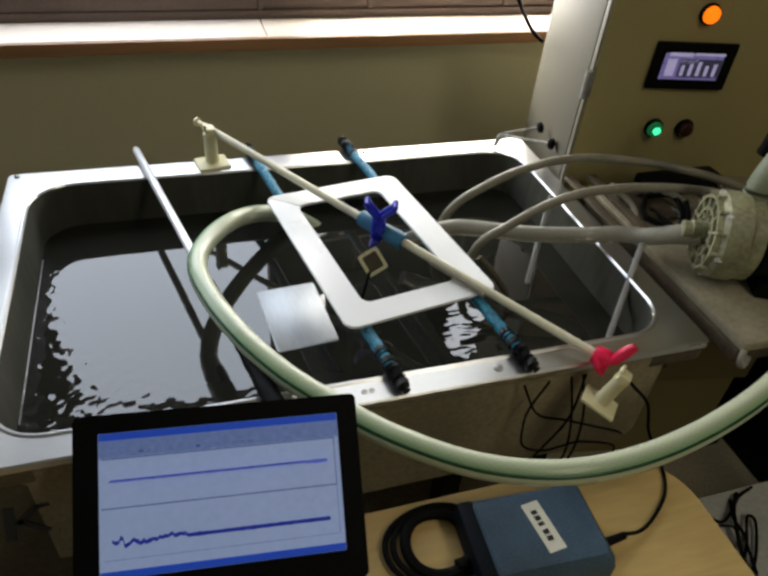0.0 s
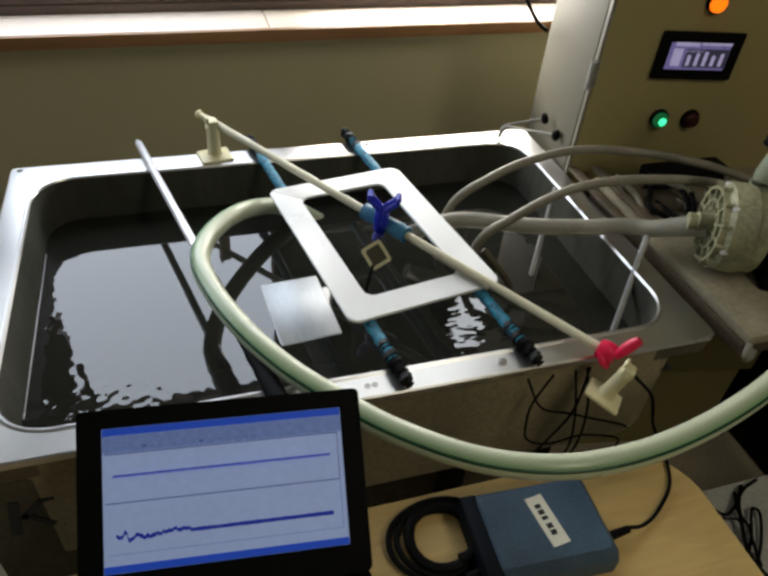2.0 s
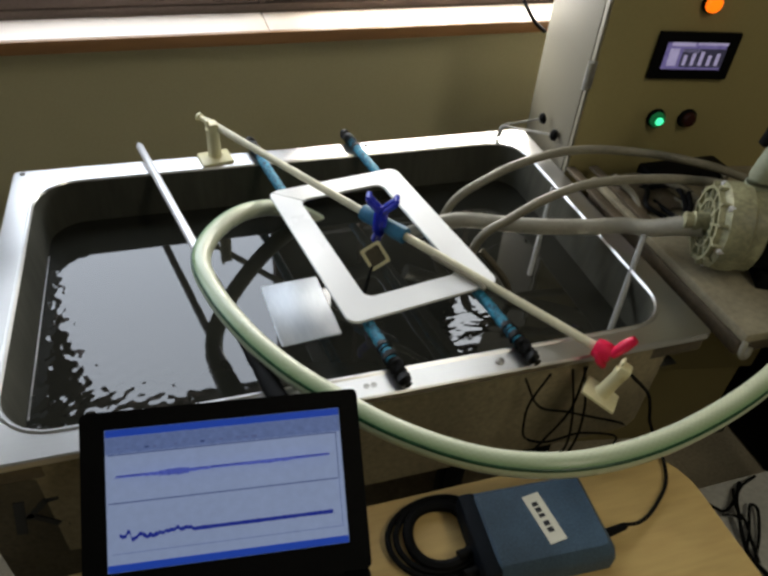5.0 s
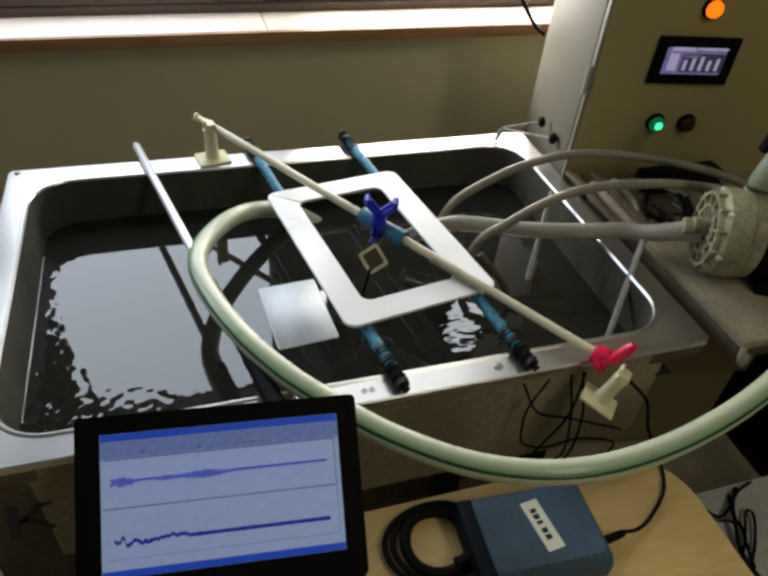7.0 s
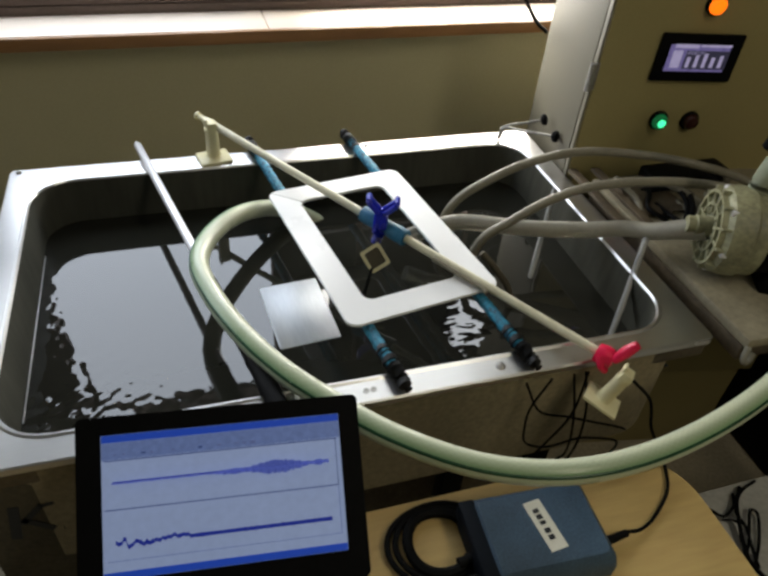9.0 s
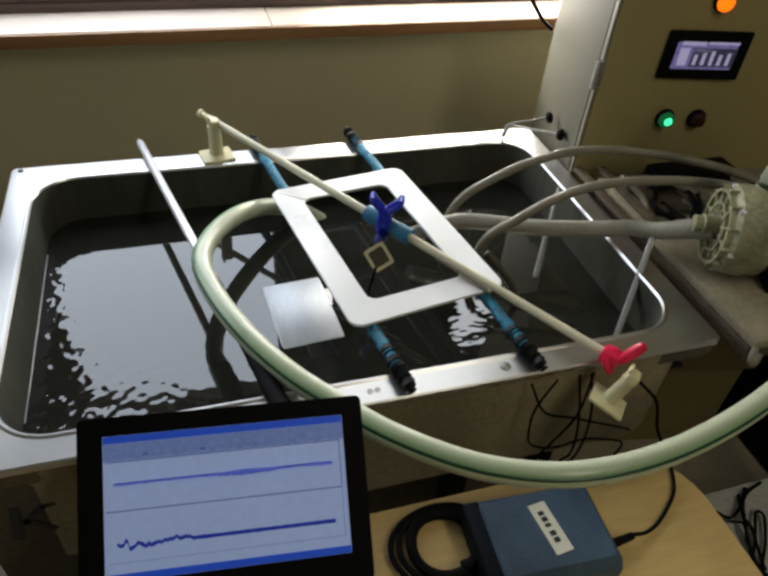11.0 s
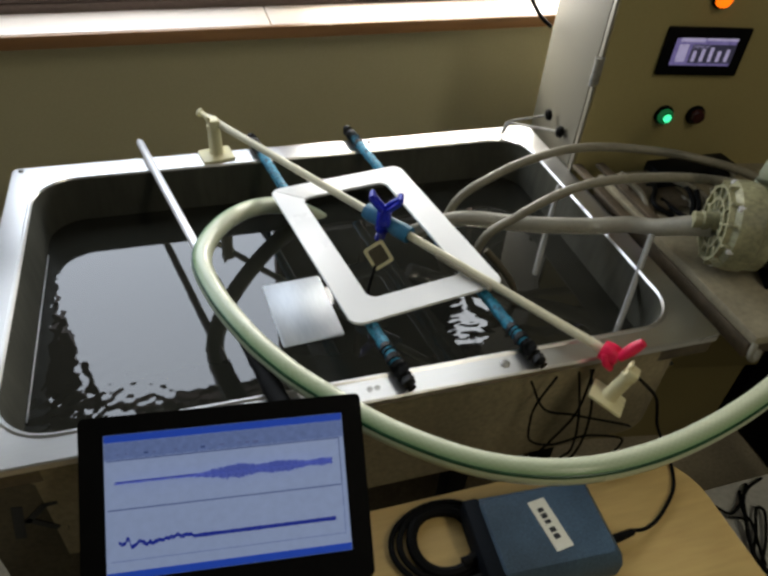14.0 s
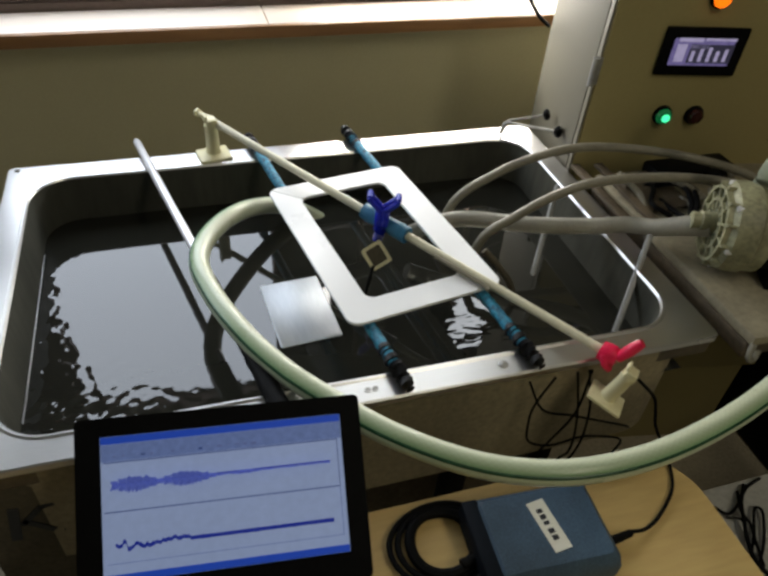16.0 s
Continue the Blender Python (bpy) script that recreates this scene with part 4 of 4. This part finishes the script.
            plates.append((k, side, part("trace_burst", bm, M["trace_soft"], s, m=pose(0.0095 + w * (k + 0.5), -0.0441, 0.0006), smooth=0)))
    return plates


PLATES = laptop()


def measuring_box():
    m = pose(0.333, 0.313, DESK, 0, 0, -3)
    t = thing("measuring_box", "slate blue signal interface box with a paper label on the desk", "instrument", m)
    W, D = 0.072, 0.052
    o = lambda g, z, r=0.008: [(x, y, z) for x, y in rounded(-W + g, W - g, -D + g, D - g, r, 5)]
    bm = loft([o(0.004, 0.001), o(0.0, 0.004), o(0.0, 0.020), o(0.003, 0.032), o(0.010, 0.040)], cap_first=True, cap_last=True)
    part("case", bm, M["box_blue"], t, "slate blue plastic case")
    part("end_panel", box(-W - 0.010, -W + 0.010, -D + 0.003, D - 0.003, 0.003, 0.0375, 0.004), M["box_dark"], t, "dark end panel with sockets")
    lab = part("label", box(-0.0105, 0.0105, -0.030, 0.030, 0.0402, 0.0406), M["paper"], t, "white paper label", m=pose(0.003, 0.001, 0, 0, 0, 9), smooth=0)
    y = 0.020
    for h in (0.007, 0.008, 0.006, 0.003, 0.008, 0.008):
        if h > 0.004:
            part("print_bar", box(-0.0045, 0.0025, y - h * 0.72, y, 0.0407, 0.0409), M["ink"], lab, smooth=0)
        y -= h
    part("plug", sweep([(W - 0.001, -0.018, 0.012), (W + 0.014, -0.016, 0.011), (W + 0.034, -0.012, 0.009)], lambda u: 0.0058 - 0.0015 * u, 12), M["rubber"], t, "black cable plug")
    for y in (-0.03, -0.008):
        part("socket_plug", sweep([(-W - 0.004, y, 0.016), (-W - 0.025, y - 0.003, 0.016)], 0.006, 12), M["rubber"], t, "black plug")


measuring_box()


def cable(pts, r, label="black cable", mat="rubber", steps=8):
    t = thing("cable", label, "cable")
    part("cord", sweep(spline(pts, steps), r, 8), M[mat], t)


def cables():
    for k, (rx, ry, r, a0, a1) in enumerate(((0.060, 0.047, 0.0034, 20, 300), (0.051, 0.041, 0.0036, 10, 320), (0.037, 0.036, 0.0062, 25, 318))):
        pts = []
        for m in range(13):
            a = radians(a0 + (a1 - a0) * m / 12)
            pts.append((0.2275 + rx * math.cos(a), 0.339 + ry * math.sin(a), DESK + 0.0065 + 0.0015 * k + 0.002 * math.sin(m * 1.1 + k)))
        pts = [(0.276, 0.346 + 0.006 * k, DESK + 0.017)] + pts + [(0.266, 0.294 + 0.008 * k, DESK + 0.012)]
        cable(pts, r, "coiled black cable beside the blue box" if k < 2 else "thick black cable coiled beside the blue box", steps=6)
    # lead from the box's plug up to the rod's end
    cable([(0.438, 0.297, DESK + 0.009), (0.460, 0.297, DESK + 0.005), (0.485, 0.307, DESK + 0.004), (0.520, 0.332, DESK + 0.004), (0.537, 0.357, DESK + 0.004), (0.545, 0.385, 0.762), (0.562, 0.425, 0.755), (0.568, 0.440, 0.765), (0.552, 0.440, 0.800), (0.518, 0.440, 0.838), (0.500, 0.445, 0.856)], 0.0022, "thin black lead from the box to the rod")
    # leads hanging and looping under the sink's edge
    for pts in (((0.466, 0.474, 0.836), (0.480, 0.462, 0.765), (0.485, 0.462, 0.683), (0.478, 0.48, 0.60), (0.45, 0.56, 0.30), (0.46, 0.60, 0.004)),
                ((0.449, 0.474, 0.836), (0.462, 0.460, 0.76), (0.473, 0.462, 0.681), (0.480, 0.49, 0.60), (0.50, 0.56, 0.30), (0.52, 0.60, 0.004)),
                ((0.470, 0.474, 0.836), (0.458, 0.462, 0.77), (0.440, 0.470, 0.70), (0.44, 0.50, 0.60), (0.40, 0.56, 0.30), (0.38, 0.60, 0.004)),
                ((0.418, 0.474, 0.836), (0.392, 0.464, 0.80), (0.390, 0.462, 0.765), (0.400, 0.462, 0.725), (0.437, 0.462, 0.704), (0.478, 0.462, 0.708), (0.506, 0.464, 0.700), (0.566, 0.470, 0.665), (0.60, 0.50, 0.58)),
                ((0.382, 0.474, 0.836), (0.405, 0.462, 0.79), (0.452, 0.462, 0.765), (0.505, 0.464, 0.735), (0.560, 0.470, 0.700), (0.61, 0.50, 0.64))):
        cable(pts, 0.0017, "black lead hanging under the sink")
    # leads lying on the white cabinet beside the desk
    for pts, r in ((((0.745, 0.400, 0.52), (0.770, 0.387, 0.51), (0.800, 0.400, 0.512), (0.831, 0.420, 0.510), (0.87, 0.432, 0.506)), 0.0040),
                   (((0.835, 0.428, 0.506), (0.800, 0.398, 0.516), (0.779, 0.366, 0.518), (0.768, 0.342, 0.512), (0.760, 0.312, 0.508), (0.77, 0.27, 0.506)), 0.0055),
                   (((0.815, 0.420, 0.506), (0.795, 0.388, 0.508), (0.790, 0.360, 0.512), (0.776, 0.330, 0.512), (0.768, 0.300, 0.506)), 0.0042),
                   (((0.752, 0.310, 0.506), (0.766, 0.326, 0.507), (0.790, 0.350, 0.508), (0.809, 0.375, 0.510), (0.822, 0.386, 0.510), (0.826, 0.374, 0.510), (0.796, 0.335, 0.508), (0.760, 0.299, 0.506), (0.75, 0.27, 0.505)), 0.0042),
                   (((0.765, 0.385, 0.506), (0.782, 0.372, 0.512), (0.776, 0.350, 0.508), (0.770, 0.340, 0.506)), 0.0030)):
        cable(pts, 0.62 * r, "black lead lying on the white cabinet beside the desk", steps=7)


cables()


def side_unit():
    t = thing("side_cabinet", "dusty white equipment cabinet beside the desk", "cabinet")
    part("body", box(0.735, 1.25, 0.02, 0.44, 0.03, 0.50, 0.004), M["machine"], t)
    part("plinth", box(0.75, 1.24, 0.03, 0.43, 0.0, 0.0295), M["black"], t)
    t = thing("dark_case", "black equipment case on the floor beyond the bench", "case")
    part("body", box(1.365, 1.66, 0.46, 1.12, 0.0, 0.66, 0.01), M["black"], t)
    part("lid", box(1.360, 1.665, 0.455, 1.125, 0.6605, 0.700, 0.006), M["black"], t)


side_unit()


def lamp_fittings():
    # Housing made up to go with the added fill light.
    t = thing("fill_light_fitting", "white housing added above the unseen fill light", "lamp", pose(LAMP_B[0], LAMP_B[1], 0))
    part("housing", box(-0.11, 0.11, -0.62, 0.62, LAMP_B[2] + 0.01, 2.4995, 0.006), M["white"], t)


lamp_fittings()


# ---------------------------------------------------------------- what moves
BURSTS = {0: [(.95, .1, .2)], .5: [(.08, .1, .15)], 1: [(.85, .15, .15)], 1.5: [(.15, .15, .25), (.6, .3, .2)], 2: [(.6, .2, .1)], 2.5: [(.5, .3, .2), (.95, .1, .3)],
          3: [(.4, .25, .45), (.75, .35, .4)], 3.5: [(.1, .15, .4), (.5, .3, .3)], 4: [(.38, .12, 1), (.65, .2, .7), (.9, .15, .5)], 4.6: [(.3, .2, .5)], 5.6: [(.7, .2, .4)],
          6.5: [(.5, .1, .15)], 7: [(.05, .08, .5), (.25, .08, .25), (.42, .15, .4)], 7.5: [(.95, .1, .5)], 8: [], 8.5: [(.3, .12, .5), (.74, .12, .55)],
          9: [(.55, .1, .3), (.75, .18, .7), (.95, .05, .3)], 9.8: [(.3, .2, .4)], 10.7: [(.6, .2, .4)], 11.5: [(.05, .1, .2), (.95, .1, .4)], 12: [], 12.5: [],
          13: [(.04, .07, .7), (.65, .2, .3)], 13.5: [(.1, .12, .3), (.65, .2, .8), (.85, .12, 1), (.98, .05, .6)], 14: [(.55, .2, .7), (.75, .2, .6), (.95, .1, .4)],
          14.5: [(.05, .1, .3), (.35, .2, .3)], 15: [(.75, .2, .3)], 15.5: [(.8, .2, .35)], 16: [(.1, .15, .8), (.33, .15, .7), (.6, .1, .2)]}


def motions():
    # bursts of the trace: each plate turns flat to the screen as its stretch of the signal swells
    n = len(PLATES) // 2
    for k, side, ob in PLATES:
        base = ob.matrix_basis.copy()
        u = (k + 0.5) / n
        rows = []
        for t, bursts in BURSTS.items():
            a = max([0.05 + 0.03 * math.sin(k * 2.3 + t)] + [amp * math.exp(-((u - c) / (0.75 * w)) ** 2) for c, w, amp in bursts])
            rows.append((t, base @ pose(0, 0, 0, side * math.degrees(math.acos(min(1, a))), 0, 0)))
        walk(ob, rows)
    # the water sways a little in the basin
    rows = []
    rnd = random.Random(11)
    t = 0.0
    while t < 16.001:
        rows.append((t, pose(0.009 * math.sin(t * 5.3) + 0.004 * rnd.uniform(-1, 1), 0.008 * math.cos(t * 4.1) + 0.004 * rnd.uniform(-1, 1), WATER + 0.0004 * math.sin(t * 7))))
        t += 0.2
    walk(WATER_SHEET, rows)


motions()
